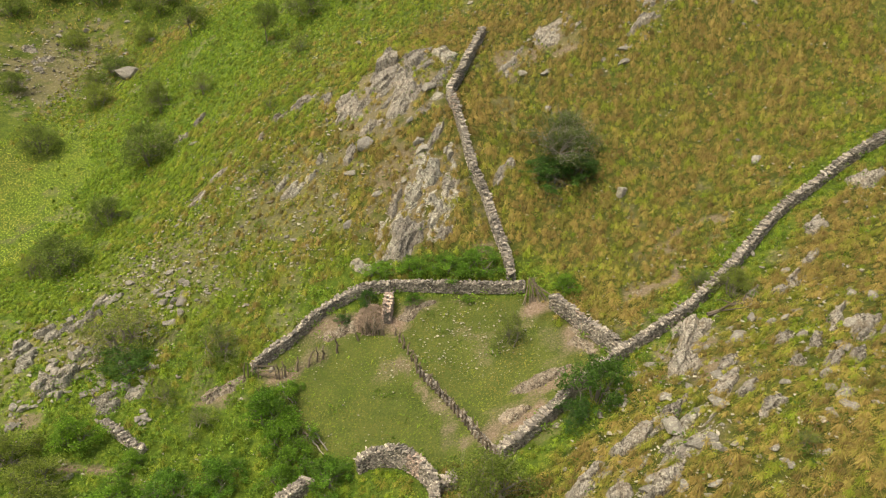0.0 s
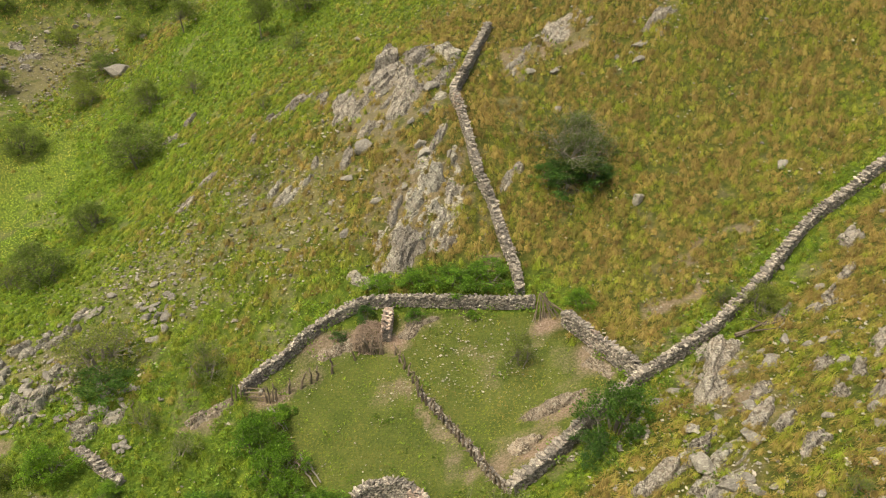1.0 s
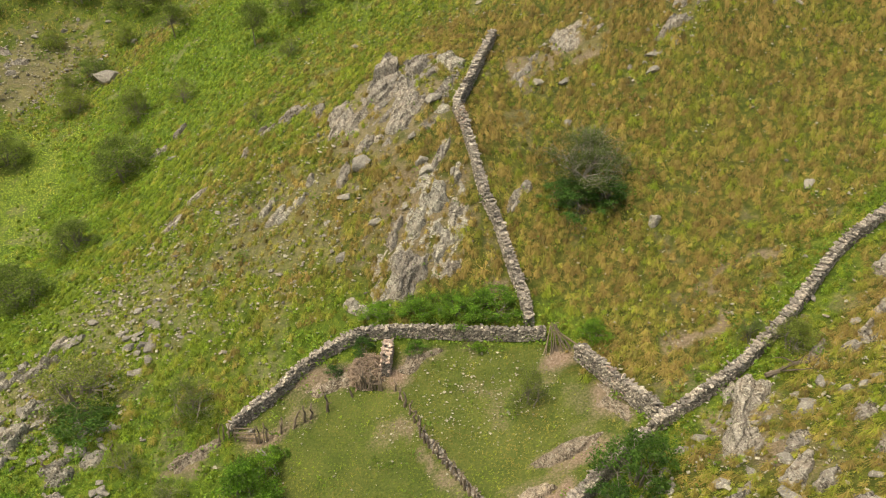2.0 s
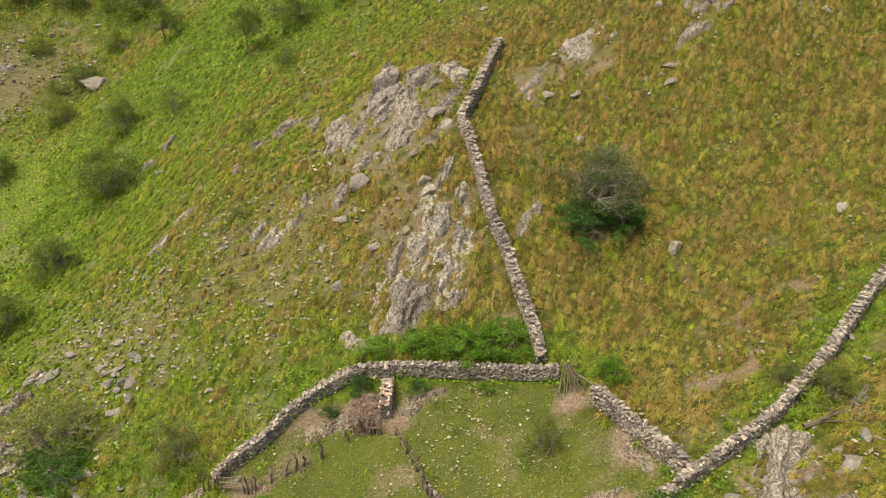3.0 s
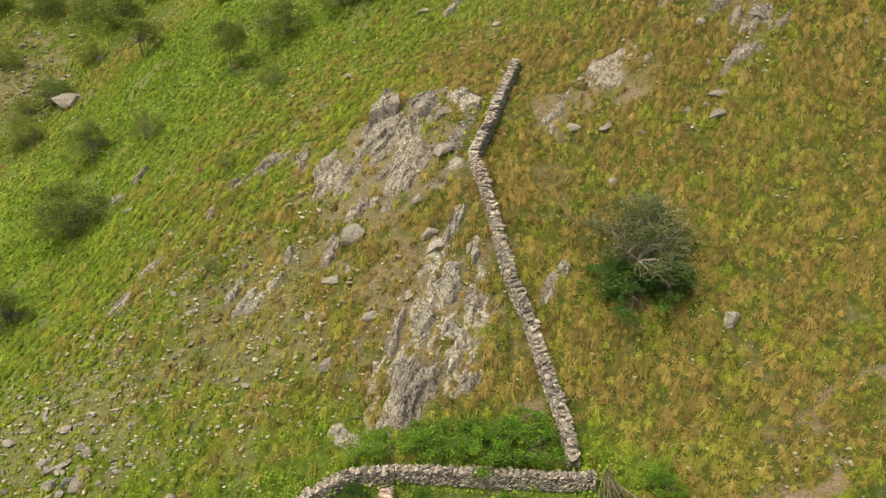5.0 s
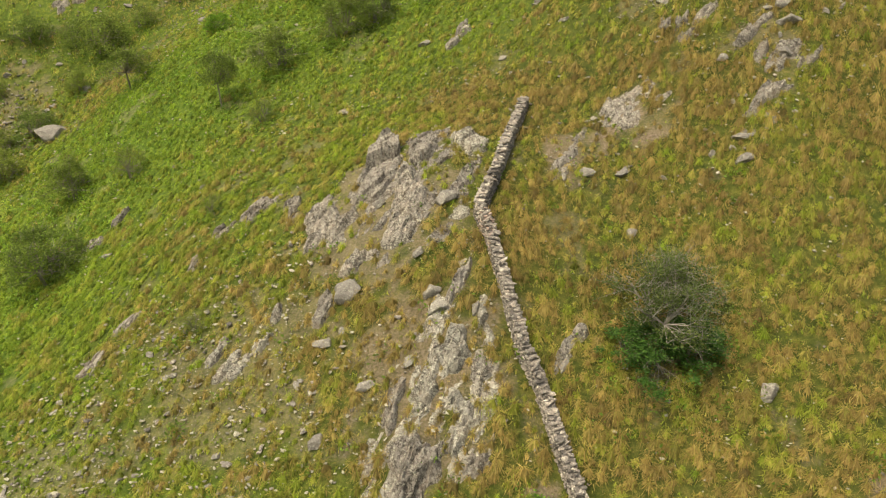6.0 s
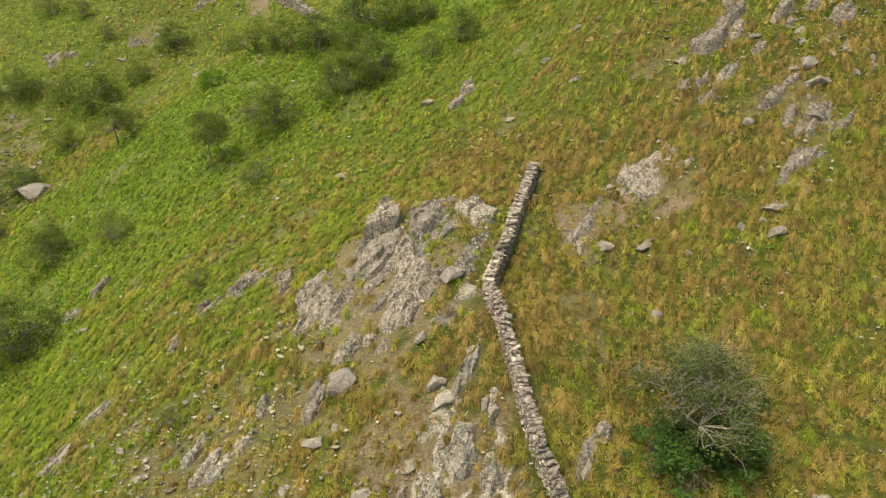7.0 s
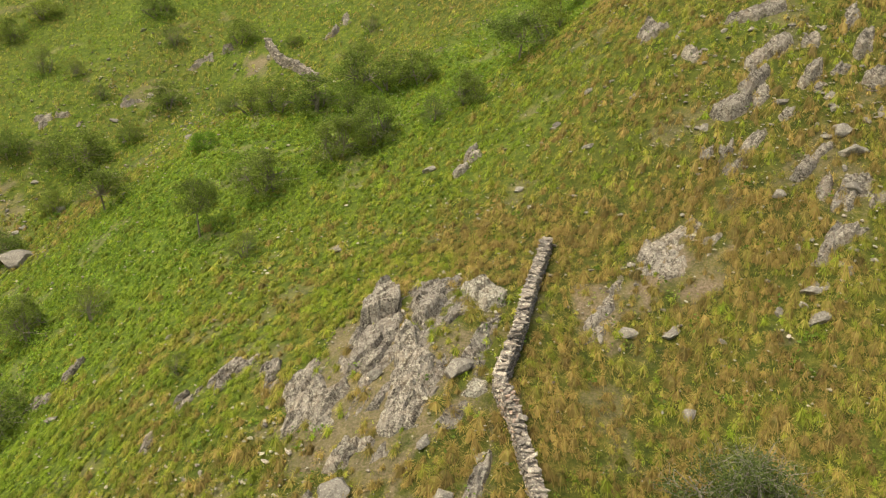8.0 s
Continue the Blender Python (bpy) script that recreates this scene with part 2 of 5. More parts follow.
def make_soil():
    m, nt, b = material("turf and soil", 0.95)
    big, mid, fine = grain(nt, 0.16), grain(nt, 2.2, 6, 0.7), grain(nt, 9.0, 5, 0.7)
    blade = grain(nt, 22.0, 3, 0.75)
    green = ramp(nt, mid, [(0.3, (0.04, 0.075, 0.01)), (0.5, (0.095, 0.15, 0.018)), (0.7, (0.2, 0.245, 0.034))])
    straw = ramp(nt, mid, [(0.3, (0.034, 0.046, 0.009)), (0.5, (0.078, 0.088, 0.018)), (0.7, (0.18, 0.15, 0.044))])
    turf = ramp(nt, fine, [(0.3, (0.055, 0.082, 0.017)), (0.5, (0.10, 0.125, 0.029)), (0.72, (0.18, 0.165, 0.058))])
    earth = ramp(nt, fine, [(0.3, (0.135, 0.092, 0.07)), (0.5, (0.24, 0.172, 0.14)), (0.75, (0.40, 0.31, 0.265))])
    col = blend(nt, attr(nt, "dry"), green, straw)
    col = blend(nt, 0.8, col, ramp(nt, blade, [(0.34, (0.5, 0.5, 0.5)), (0.5, (1.0, 1.0, 1.0)), (0.68, (1.6, 1.55, 1.5))]), "MULTIPLY")
    col = blend(nt, attr(nt, "lawn"), col, turf)
    col = blend(nt, 0.6, col, ramp(nt, grain(nt, 0.7, 4, 0.6), [(0.35, (0.6, 0.72, 0.5)), (0.6, (1.1, 1.05, 1.0))]), "MULTIPLY")
    edge = nt.nodes.new("ShaderNodeMath")
    edge.operation, edge.use_clamp = "MULTIPLY_ADD", True
    nt.links.new(fine, edge.inputs[0])
    edge.inputs[1].default_value = 1.1
    off = nt.nodes.new("ShaderNodeMath")
    off.operation = "MULTIPLY_ADD"
    nt.links.new(attr(nt, "bare"), off.inputs[0])
    off.inputs[1].default_value, off.inputs[2].default_value = 1.7, -1.05
    nt.links.new(off.outputs[0], edge.inputs[2])
    col = blend(nt, edge.outputs[0], col, earth)
    col = blend(nt, 0.35, col, ramp(nt, big, [(0.3, (0.75, 0.8, 0.7)), (0.7, (1.25, 1.15, 1.0))]), "MULTIPLY")
    nt.links.new(col, b.inputs["Base Color"])
    relief(nt, b, fine, 1.0, 0.12)
    return m


def make_leafy(name, through=0.35, rough=0.6):
    """Blades and leaves: the colour of each plant is stored on its mesh."""
    m, nt, b = material(name, rough)
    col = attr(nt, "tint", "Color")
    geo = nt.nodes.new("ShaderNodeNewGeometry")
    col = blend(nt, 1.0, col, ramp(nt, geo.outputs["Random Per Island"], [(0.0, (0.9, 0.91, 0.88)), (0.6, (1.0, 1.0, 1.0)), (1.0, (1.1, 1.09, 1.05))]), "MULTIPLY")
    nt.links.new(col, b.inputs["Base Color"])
    tr = nt.nodes.new("ShaderNodeBsdfTranslucent")
    nt.links.new(col, tr.inputs["Color"])
    mix = nt.nodes.new("ShaderNodeMixShader")
    mix.inputs[0].default_value = through
    nt.links.new(b.outputs[0], mix.inputs[1])
    nt.links.new(tr.outputs[0], mix.inputs[2])
    nt.links.new(mix.outputs[0], nt.nodes["Material Output"].inputs["Surface"])
    return m


def make_foliage(name, dark, light, through=0.5):
    m, nt, b = material(name, 0.55)
    geo = nt.nodes.new("ShaderNodeNewGeometry")
    info = nt.nodes.new("ShaderNodeObjectInfo")
    col = ramp(nt, geo.outputs["Random Per Island"], [(0.0, dark), (0.8, light), (1.0, tuple(1.2 * v for v in light))])
    col = blend(nt, 1.0, col, attr(nt, "tint", "Color"), "MULTIPLY")
    col = blend(nt, 1.0, col, ramp(nt, info.outputs["Random"], [(0.0, (0.8, 0.85, 0.85)), (1.0, (1.25, 1.15, 1.0))]), "MULTIPLY")
    nt.links.new(col, b.inputs["Base Color"])
    tr = nt.nodes.new("ShaderNodeBsdfTranslucent")
    nt.links.new(col, tr.inputs["Color"])
    mix = nt.nodes.new("ShaderNodeMixShader")
    mix.inputs[0].default_value = through
    nt.links.new(b.outputs[0], mix.inputs[1])
    nt.links.new(tr.outputs[0], mix.inputs[2])
    nt.links.new(mix.outputs[0], nt.nodes["Material Output"].inputs["Surface"])
    return m


def make_rock(name, stops, lichen, strata=True, joined=False, even=False):
    m, nt, b = material(name, 0.9)
    fine, mid, big = grain(nt, 7.0, 6, 0.7), grain(nt, 1.6, 5, 0.65, 0.4), grain(nt, 0.5, 3)
    speck = grain(nt, 14.0, 3, 0.8)
    col = ramp(nt, mid, stops)
    bump = fine
    if strata:
        run = (0, 0, radians(40))
        band = grain(nt, 2.6, 8, 0.75, 0.5, stretch=((1.0, 0.16, 0.6), run))
        col = blend(nt, 0.9, col, ramp(nt, band, [(0.34, (0.42, 0.39, 0.36)), (0.45, (0.95, 0.95, 0.95)), (0.62, (1.1, 1.07, 1.03)), (0.72, (1.4, 1.36, 1.3))]), "MULTIPLY")
        pit = grain(nt, 6.0, 8, 0.8, 0.6, stretch=((1.0, 0.4, 0.8), run))
        col = blend(nt, 0.6, col, ramp(nt, pit, [(0.36, (0.34, 0.31, 0.28)), (0.44, (0.92, 0.92, 0.92)), (0.6, (1.08, 1.06, 1.04)), (0.7, (1.5, 1.47, 1.4))]), "MULTIPLY")
        for crack in (grain(nt, 1.5, 5, 0.65, 0.8, stretch=((1.0, 0.22, 0.7), run)), grain(nt, 1.9, 4, 0.6, 1.0)):
            col = blend(nt, 0.85, col, ramp(nt, crack, [(0.465, (1, 1, 1)), (0.49, (0.3, 0.28, 0.26)), (0.505, (0.3, 0.28, 0.26)), (0.53, (1, 1, 1))]), "MULTIPLY")
        rust = grain(nt, 0.9, 5, 0.7, 0.6)
        col = blend(nt, ramp(nt, rust, [(0.5, (0, 0, 0)), (0.66, (0.55, 0.55, 0.55))]), col, (0.25, 0.205, 0.165))
        bump = pit
    col = blend(nt, ramp(nt, fine, [(0.52, (0, 0, 0)), (0.64, (0.8, 0.8, 0.8))]), col, lichen)
    col = blend(nt, 0.6 if strata else 0.9, col, ramp(nt, speck, [(0.34, (0.5, 0.48, 0.46)), (0.46, (1.0, 1.0, 1.0)), (0.58, (1.05, 1.05, 1.05)), (0.68, (1.45, 1.45, 1.4))]), "MULTIPLY")
    col = blend(nt, 0.6, col, ramp(nt, big, [(0.3, (0.78, 0.75, 0.73)), (0.7, (1.15, 1.12, 1.1))]), "MULTIPLY")
    info = nt.nodes.new("ShaderNodeObjectInfo")
    geo = nt.nodes.new("ShaderNodeNewGeometry")
    shade = [(0.0, (0.86, 0.84, 0.84)), (1.0, (1.18, 1.15, 1.12))] if strata or even else [(0.0, (0.5, 0.48, 0.48)), (0.5, (0.95, 0.92, 0.9)), (0.85, (1.2, 1.12, 1.06)), (1.0, (1.7, 1.66, 1.58))]
    col = blend(nt, 1.0, col, ramp(nt, geo.outputs["Random Per Island"] if joined else info.outputs["Random"], shade), "MULTIPLY")
    nt.links.new(col, b.inputs["Base Color"])
    relief(nt, b, bump, 0.8, 0.12 if strata else 0.06)
    return m


def make_wood(name, dark, light):
    m, nt, b = material(name, 0.85)
    g = grain(nt, 6.0, 5, 0.7, stretch=((3.0, 3.0, 0.5), (0, 0, 0)))
    info = nt.nodes.new("ShaderNodeObjectInfo")
    col = ramp(nt, g, [(0.3, dark), (0.7, light)])
    col = blend(nt, 0.7, col, ramp(nt, info.outputs["Random"], [(0.0, (0.6, 0.6, 0.6)), (1.0, (1.4, 1.35, 1.3))]), "MULTIPLY")
    nt.links.new(col, b.inputs["Base Color"])
    relief(nt, b, g, 0.5, 0.02)
    return m


SOIL = make_soil()
BLADE = make_leafy("grass blades", 0.35, 0.6)
HERB = make_leafy("herb leaves", 0.3, 0.5)
ROCK = make_rock("bedrock", [(0.25, (0.185, 0.172, 0.16)), (0.5, (0.27, 0.253, 0.238)), (0.8, (0.355, 0.337, 0.32))], (0.43, 0.422, 0.37))
STONE = make_rock("fieldstone", [(0.25, (0.13, 0.118, 0.112)), (0.5, (0.235, 0.215, 0.203)), (0.8, (0.38, 0.355, 0.33))], (0.47, 0.46, 0.41), False)
ROCK_PALE = make_rock("lichen covered bedrock", [(0.25, (0.215, 0.208, 0.188)), (0.5, (0.315, 0.305, 0.28)), (0.8, (0.41, 0.398, 0.37))], (0.48, 0.485, 0.42))
PINK = make_rock("pinkish fieldstone", [(0.25, (0.23, 0.175, 0.158)), (0.5, (0.36, 0.285, 0.258)), (0.8, (0.49, 0.415, 0.385))], (0.5, 0.47, 0.42), False)
STONES_LAID = make_rock("laid fieldstone", [(0.25, (0.13, 0.118, 0.112)), (0.5, (0.235, 0.215, 0.203)), (0.8, (0.38, 0.355, 0.33))], (0.47, 0.46, 0.41), False, True)
BOULDER = make_rock("weathered boulder", [(0.25, (0.14, 0.13, 0.12)), (0.5, (0.21, 0.197, 0.183)), (0.8, (0.28, 0.266, 0.247))], (0.34, 0.336, 0.3), False, False, True)
LEDGE = make_rock("tan bedrock", [(0.25, (0.18, 0.15, 0.125)), (0.5, (0.265, 0.225, 0.19)), (0.8, (0.35, 0.31, 0.27))], (0.38, 0.36, 0.31))
PALE = make_rock("pale stone", [(0.25, (0.22, 0.21, 0.17)), (0.5, (0.34, 0.325, 0.265)), (0.8, (0.46, 0.44, 0.37))], (0.46, 0.45, 0.39), False, True, True)
BARK = make_wood("grey bark", (0.12, 0.105, 0.085), (0.26, 0.235, 0.20))
TWIG = make_wood("pale twigs", (0.17, 0.155, 0.135), (0.34, 0.315, 0.28))
TIMBER = make_wood("weathered timber", (0.09, 0.07, 0.055), (0.25, 0.20, 0.16))
STRAW = make_wood("dry brushwood", (0.30, 0.215, 0.165), (0.52, 0.40, 0.32))
LEAF_OLIVE = make_foliage("olive leaves", (0.115, 0.16, 0.036), (0.235, 0.3, 0.072), 0.6)
LEAF_GREY = make_foliage("grey green leaves", (0.12, 0.165, 0.034), (0.225, 0.28, 0.068))
LEAF_THORN = make_foliage("thorn leaves", (0.075, 0.115, 0.03), (0.17, 0.215, 0.065))
LEAF_BRIGHT = make_foliage("bright leaves", (0.075, 0.16, 0.02), (0.18, 0.32, 0.038))
LEAF_DARK = make_foliage("dark undergrowth leaves", (0.04, 0.10, 0.018), (0.10, 0.19, 0.038))


# ---- mesh helpers ----
def mesh_of(name, verts, tris, mat, smooth_shade=False):
    me = bpy.data.meshes.new(name)
    verts, tris = np.asarray(verts, np.float32), np.asarray(tris, np.int32)
    me.vertices.add(len(verts))
    me.vertices.foreach_set("co", verts.ravel())
    me.loops.add(tris.size)
    me.loops.foreach_set("vertex_index", tris.ravel())
    me.polygons.add(len(tris))
    me.polygons.foreach_set("loop_start", np.arange(0, tris.size, 3, dtype=np.int32))
    me.polygons.foreach_set("loop_total", np.full(len(tris), 3, np.int32))
    me.polygons.foreach_set("use_smooth", np.full(len(tris), smooth_shade, bool))
    me.update(calc_edges=True)
    me.materials.append(mat)
    return me


def part(name, me, parent, m=None, label=""):
    ob = new(name, me)
    ob.parent = parent
    if m is not None:
        ob.matrix_basis = m
    return tagged(ob, label) if label else ob


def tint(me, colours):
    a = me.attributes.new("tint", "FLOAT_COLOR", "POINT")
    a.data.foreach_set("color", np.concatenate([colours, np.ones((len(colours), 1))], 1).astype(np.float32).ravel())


def tubes(segments, sides=5):
    """Tapered tubes: rows of start, end, start radius, end radius. One mesh's vertices and triangles."""
    vs, ts = [], []
    ang = np.arange(sides) * 2 * math.pi / sides
    for a, b, ra, rb in segments:
        a, b = np.asarray(a, float), np.asarray(b, float)
        d = b - a
        d = d / (np.linalg.norm(d) + 1e-9)
        s = np.cross(d, (0.0, 0.0, 1.0) if abs(d[2]) < 0.9 else (1.0, 0.0, 0.0))
        s /= np.linalg.norm(s)
        t = np.cross(d, s)
        ring = np.cos(ang)[:, None] * s + np.sin(ang)[:, None] * t
        k = len(vs) * (2 * sides + 1)
        vs.append(np.concatenate([a + ra * ring, b + rb * ring, [b + d * rb * 0.5]]))
        i = np.arange(sides)
        j = (i + 1) % sides
        ts.append(k + np.concatenate([np.stack([i, j, j + sides], 1), np.stack([i, j + sides, i + sides], 1), np.stack([i + sides, j + sides, np.full(sides, 2 * sides)], 1)[:0 if sides == 3 else sides]]))
    return np.concatenate(vs), np.concatenate(ts)


def leaves(centres, size, seed, flat=0.0):
    """Folded leaf sprays of two triangles at the centres, at random turns."""
    r = np.random.default_rng(seed)
    n = len(centres)
    d = r.normal(size=(n, 3))
    d[:, 2] *= 1 - flat
    d /= np.linalg.norm(d, axis=1)[:, None]
    u = np.cross(d, r.normal(size=(n, 3)))
    u /= np.linalg.norm(u, axis=1)[:, None]
    s = size * r.uniform(0.6, 1.4, (n, 1))
    v = np.stack([centres - d * s * 0.5, centres + u * s * 0.28, centres + d * s * 0.5, centres - u * s * 0.28 + np.cross(d, u) * s * 0.12], 1).reshape(-1, 3)
    k = np.arange(n)[:, None] * 4
    t = np.concatenate([k + [0, 1, 2], k + [0, 2, 3]])
    return v, t


# ---- outcrops: bare bedrock swelling out of the slope ----
OUTCROPS = []


def outcrop(height, steep, strike, where, *outline, pale=False):
    """Notes one outcrop: how far it stands out, how wide its shoulder is, the run of its beds (degrees clockwise from +y) and its outline."""
    OUTCROPS.append((height, steep, strike, where, list(outline), pale))


SPUR_ROCK, HILL_ROCK, FOLD_ROCK, FIELD_ROCK = "on the rocky spur", "on the open hillside", "in the trodden fold", "in the rocky pasture"
outcrop(1.15, 0.12, 70, SPUR_ROCK, (-5.7, 64.5), (-5.6, 65.5), (-5.2, 66.5), (-4.6, 67.1), (-4.1, 66.1), (-4.1, 64.9), (-4.9, 64.4))
outcrop(0.38, 0.5, 41, SPUR_ROCK, (-6.1, 64.3), (-4.1, 64.7), (-3.5, 64.8), (-3.6, 63.8), (-4.3, 62.7), (-5.2, 62.1), (-5.7, 61.6), (-6.3, 61.6), (-6.2, 63.2))
outcrop(0.45, 0.7, 50, SPUR_ROCK, (-3.6, 66.3), (-2.8, 67.2), (-1.9, 67.6), (-0.6, 67.0), (-1.4, 66.0), (-1.7, 65.0), (-2.0, 63.9), (-2.7, 63.3), (-3.4, 63.7))
outcrop(0.4, 0.5, 22, SPUR_ROCK, (-3.9, 64.1), (-3.0, 63.4), (-2.8, 62.2), (-2.2, 61.6), (-2.4, 60.5), (-2.7, 59.2), (-2.9, 58.5), (-3.5, 58.4), (-4.1, 58.3), (-4.7, 58.8), (-4.4, 59.5), (-4.0, 60.2), (-4.1, 62.0))
outcrop(0.35, 0.4, 41, SPUR_ROCK, (-4.3, 62.8), (-4.1, 62.0), (-4.5, 61.2), (-5.4, 61.0), (-5.7, 61.8), (-5.0, 62.4))
outcrop(0.3, 0.5, 35, SPUR_ROCK, (-8.4, 63.0), (-7.8, 63.0), (-6.9, 61.5), (-6.2, 61.8), (-5.9, 61.1), (-6.4, 60.6), (-6.4, 59.6), (-7.0, 59.5), (-7.9, 60.0), (-8.7, 59.7), (-8.7, 60.9), (-9.1, 62.5))
outcrop(0.3, 0.25, 68, SPUR_ROCK, (-5.9, 58.6), (-5.2, 58.7), (-4.7, 58.3), (-5.4, 58.0), (-6.2, 57.7), (-6.6, 57.7))
outcrop(0.35, 0.4, 50, SPUR_ROCK, (-1.1, 66.1), (0.2, 66.7), (1.2, 66.0), (1.1, 64.9), (0.1, 64.4), (-0.7, 65.0), pale=True)
outcrop(0.25, 0.3, 40, SPUR_ROCK, (-0.9, 62.4), (-0.4, 63.1), (0.3, 63.5), (0.1, 62.7), (-0.5, 62.1), pale=True)
outcrop(0.3, 0.3, 40, SPUR_ROCK, (-1.0, 59.7), (-0.4, 60.4), (0.2, 60.6), (0.1, 59.8), (-0.5, 59.5), pale=True)
outcrop(0.3, 0.25, 25, SPUR_ROCK, (-7.7, 55.5), (-7.5, 56.6), (-7.0, 56.9), (-6.9, 56.2), (-7.0, 55.4), (-7.3, 55.2))
outcrop(0.3, 0.25, 22, SPUR_ROCK, (0.0, 57.7), (0.1, 57.0), (-0.2, 56.2), (-0.6, 55.4), (-1.1, 55.0), (-1.0, 55.8), (-0.4, 56.7))
outcrop(0.45, 0.4, 25, SPUR_ROCK, (-1.6, 53.1), (-1.1, 53.8), (-0.3, 53.7), (-0.2, 53.0), (0.0, 52.7), (-0.3, 52.3), (-0.6, 51.7), (-1.2, 51.8), (-1.7, 52.4), (-1.8, 52.8), pale=True)
outcrop(0.3, 0.4, 30, SPUR_ROCK, (-0.1, 52.5), (0.4, 53.0), (0.9, 52.6), (1.4, 52.0), (1.3, 51.8), (0.5, 51.5), (0.2, 50.9), (-0.1, 51.1), (-0.2, 51.8))
outcrop(0.3, 0.35, 15, SPUR_ROCK, (-3.7, 52.0), (-3.1, 52.1), (-3.0, 51.5), (-3.4, 50.9), (-3.5, 50.3), (-3.7, 49.8), (-4.1, 49.9), (-3.9, 50.6), (-3.8, 51.4))
outcrop(0.4, 0.3, 55, SPUR_ROCK, (-2.8, 51.0), (-2.4, 51.3), (-1.7, 51.6), (-1.5, 51.2), (-1.9, 50.9), (-2.4, 50.6), pale=True)
outcrop(0.35, 0.3, 20, SPUR_ROCK, (-1.3, 51.0), (-0.9, 51.2), (-0.4, 50.9), (-0.1, 50.5), (-0.2, 49.9), (-0.5, 49.7), (-0.6, 50.3), (-1.1, 50.7), pale=True)
outcrop(0.65, 0.7, 20, SPUR_ROCK, (-3.9, 46.8), (-3.5, 47.9), (-3.7, 49.1), (-3.0, 49.6), (-1.7, 49.3), (-0.6, 49.7), (-0.3, 49.3), (-1.3, 48.7), (-1.4, 48.0), (-2.0, 47.3), (-2.7, 46.5), (-3.4, 46.4))
outcrop(0.3, 0.3, 40, SPUR_ROCK, (-0.4, 48.0), (-0.2, 48.7), (0.6, 48.9), (0.8, 48.4), (0.1, 48.0))
outcrop(0.2, 0.3, 60, SPUR_ROCK, (-6.4, 46.8), (-5.8, 47.0), (-4.9, 46.4), (-4.8, 45.7), (-6.0, 46.3), pale=True)
outcrop(0.45, 0.2, 33, SPUR_ROCK, (3.7, 52.8), (4.3, 53.2), (5.0, 53.8), (5.3, 53.9), (4.8, 53.2), (4.1, 52.4), (3.7, 51.9), (3.6, 52.2))
outcrop(0.06, 0.5, 55, HILL_ROCK, (7.2, 67.2), (8.2, 68.3), (10.0, 68.8), (10.6, 68.7), (9.9, 67.7), (10.2, 66.3), (9.3, 65.9), (8.7, 66.4), (8.0, 67.4))
outcrop(0.06, 0.4, 45, HILL_ROCK, (4.1, 63.2), (5.1, 64.6), (6.5, 66.3), (6.1, 64.9), (5.0, 63.6))
outcrop(0.45, 0.2, 62, HILL_ROCK, (15.7, 69.6), (16.7, 70.3), (17.6, 70.8), (18.0, 70.8), (17.2, 70.0), (16.2, 69.4))
outcrop(0.5, 0.25, 62, HILL_ROCK, (14.8, 75.9), (15.6, 76.3), (16.5, 76.1), (15.7, 75.4), (14.8, 75.3))
outcrop(0.5, 0.25, 62, HILL_ROCK, (13.1, 74.8), (14.0, 75.1), (15.1, 74.7), (14.8, 74.2), (13.8, 74.0))
outcrop(0.7, 0.25, 62, HILL_ROCK, (10.9, 84.8), (11.8, 85.5), (12.6, 83.8), (11.4, 83.3), (10.9, 83.4))
outcrop(0.5, 0.25, 62, HILL_ROCK, (12.6, 80.0), (13.1, 80.4), (13.6, 79.5), (13.2, 79.2))
outcrop(0.45, 0.25, 66, HILL_ROCK, (15.5, 77.5), (16.3, 77.7), (18.0, 78.3), (18.2, 77.6), (16.7, 77.1), (15.7, 76.8))
outcrop(0.4, 0.3, 66, HILL_ROCK, (15.6, 81.3), (17.0, 81.5), (18.5, 81.1), (18.7, 80.3), (17.1, 80.5), (15.9, 80.8))
outcrop(0.45, 0.2, 55, HILL_ROCK, (20.8, 73.9), (21.6, 74.5), (22.1, 74.1), (21.9, 73.5))
outcrop(0.4, 0.2, 55, HILL_ROCK, (16.6, 68.6), (17.4, 69.1), (17.5, 68.7), (16.9, 68.2))
outcrop(0.35, 0.3, 50, HILL_ROCK, (15.3, 65.0), (15.7, 65.6), (16.3, 66.3), (17.0, 66.6), (16.7, 65.9), (16.2, 65.4), (15.8, 65.0))
outcrop(0.1, 0.5, -35, FOLD_ROCK, (7.5, 38.8), (8.0, 39.3), (7.6, 40.5), (8.4, 39.9), (9.1, 38.4), (9.5, 37.4), (8.8, 36.9), (8.2, 38.0))
outcrop(0.12, 0.4, 65, FOLD_ROCK, (3.9, 36.0), (4.9, 36.6), (6.2, 36.9), (7.6, 36.9), (7.1, 35.9), (5.8, 35.7), (4.5, 35.6))
outcrop(0.18, 0.4, 50, FOLD_ROCK, (3.0, 34.1), (3.8, 34.7), (4.6, 34.8), (5.1, 34.2), (4.3, 33.5), (3.5, 33.4))
outcrop(0.15, 0.4, 65, FOLD_ROCK, (-15.2, 38.3), (-14.4, 38.9), (-12.8, 39.7), (-12.3, 39.4), (-13.3, 38.6), (-14.5, 37.9))
outcrop(0.15, 0.4, 60, FOLD_ROCK, (-8.3, 42.0), (-7.4, 42.6), (-6.2, 42.9), (-5.0, 43.4), (-4.8, 42.5), (-6.0, 41.9), (-7.5, 41.5))
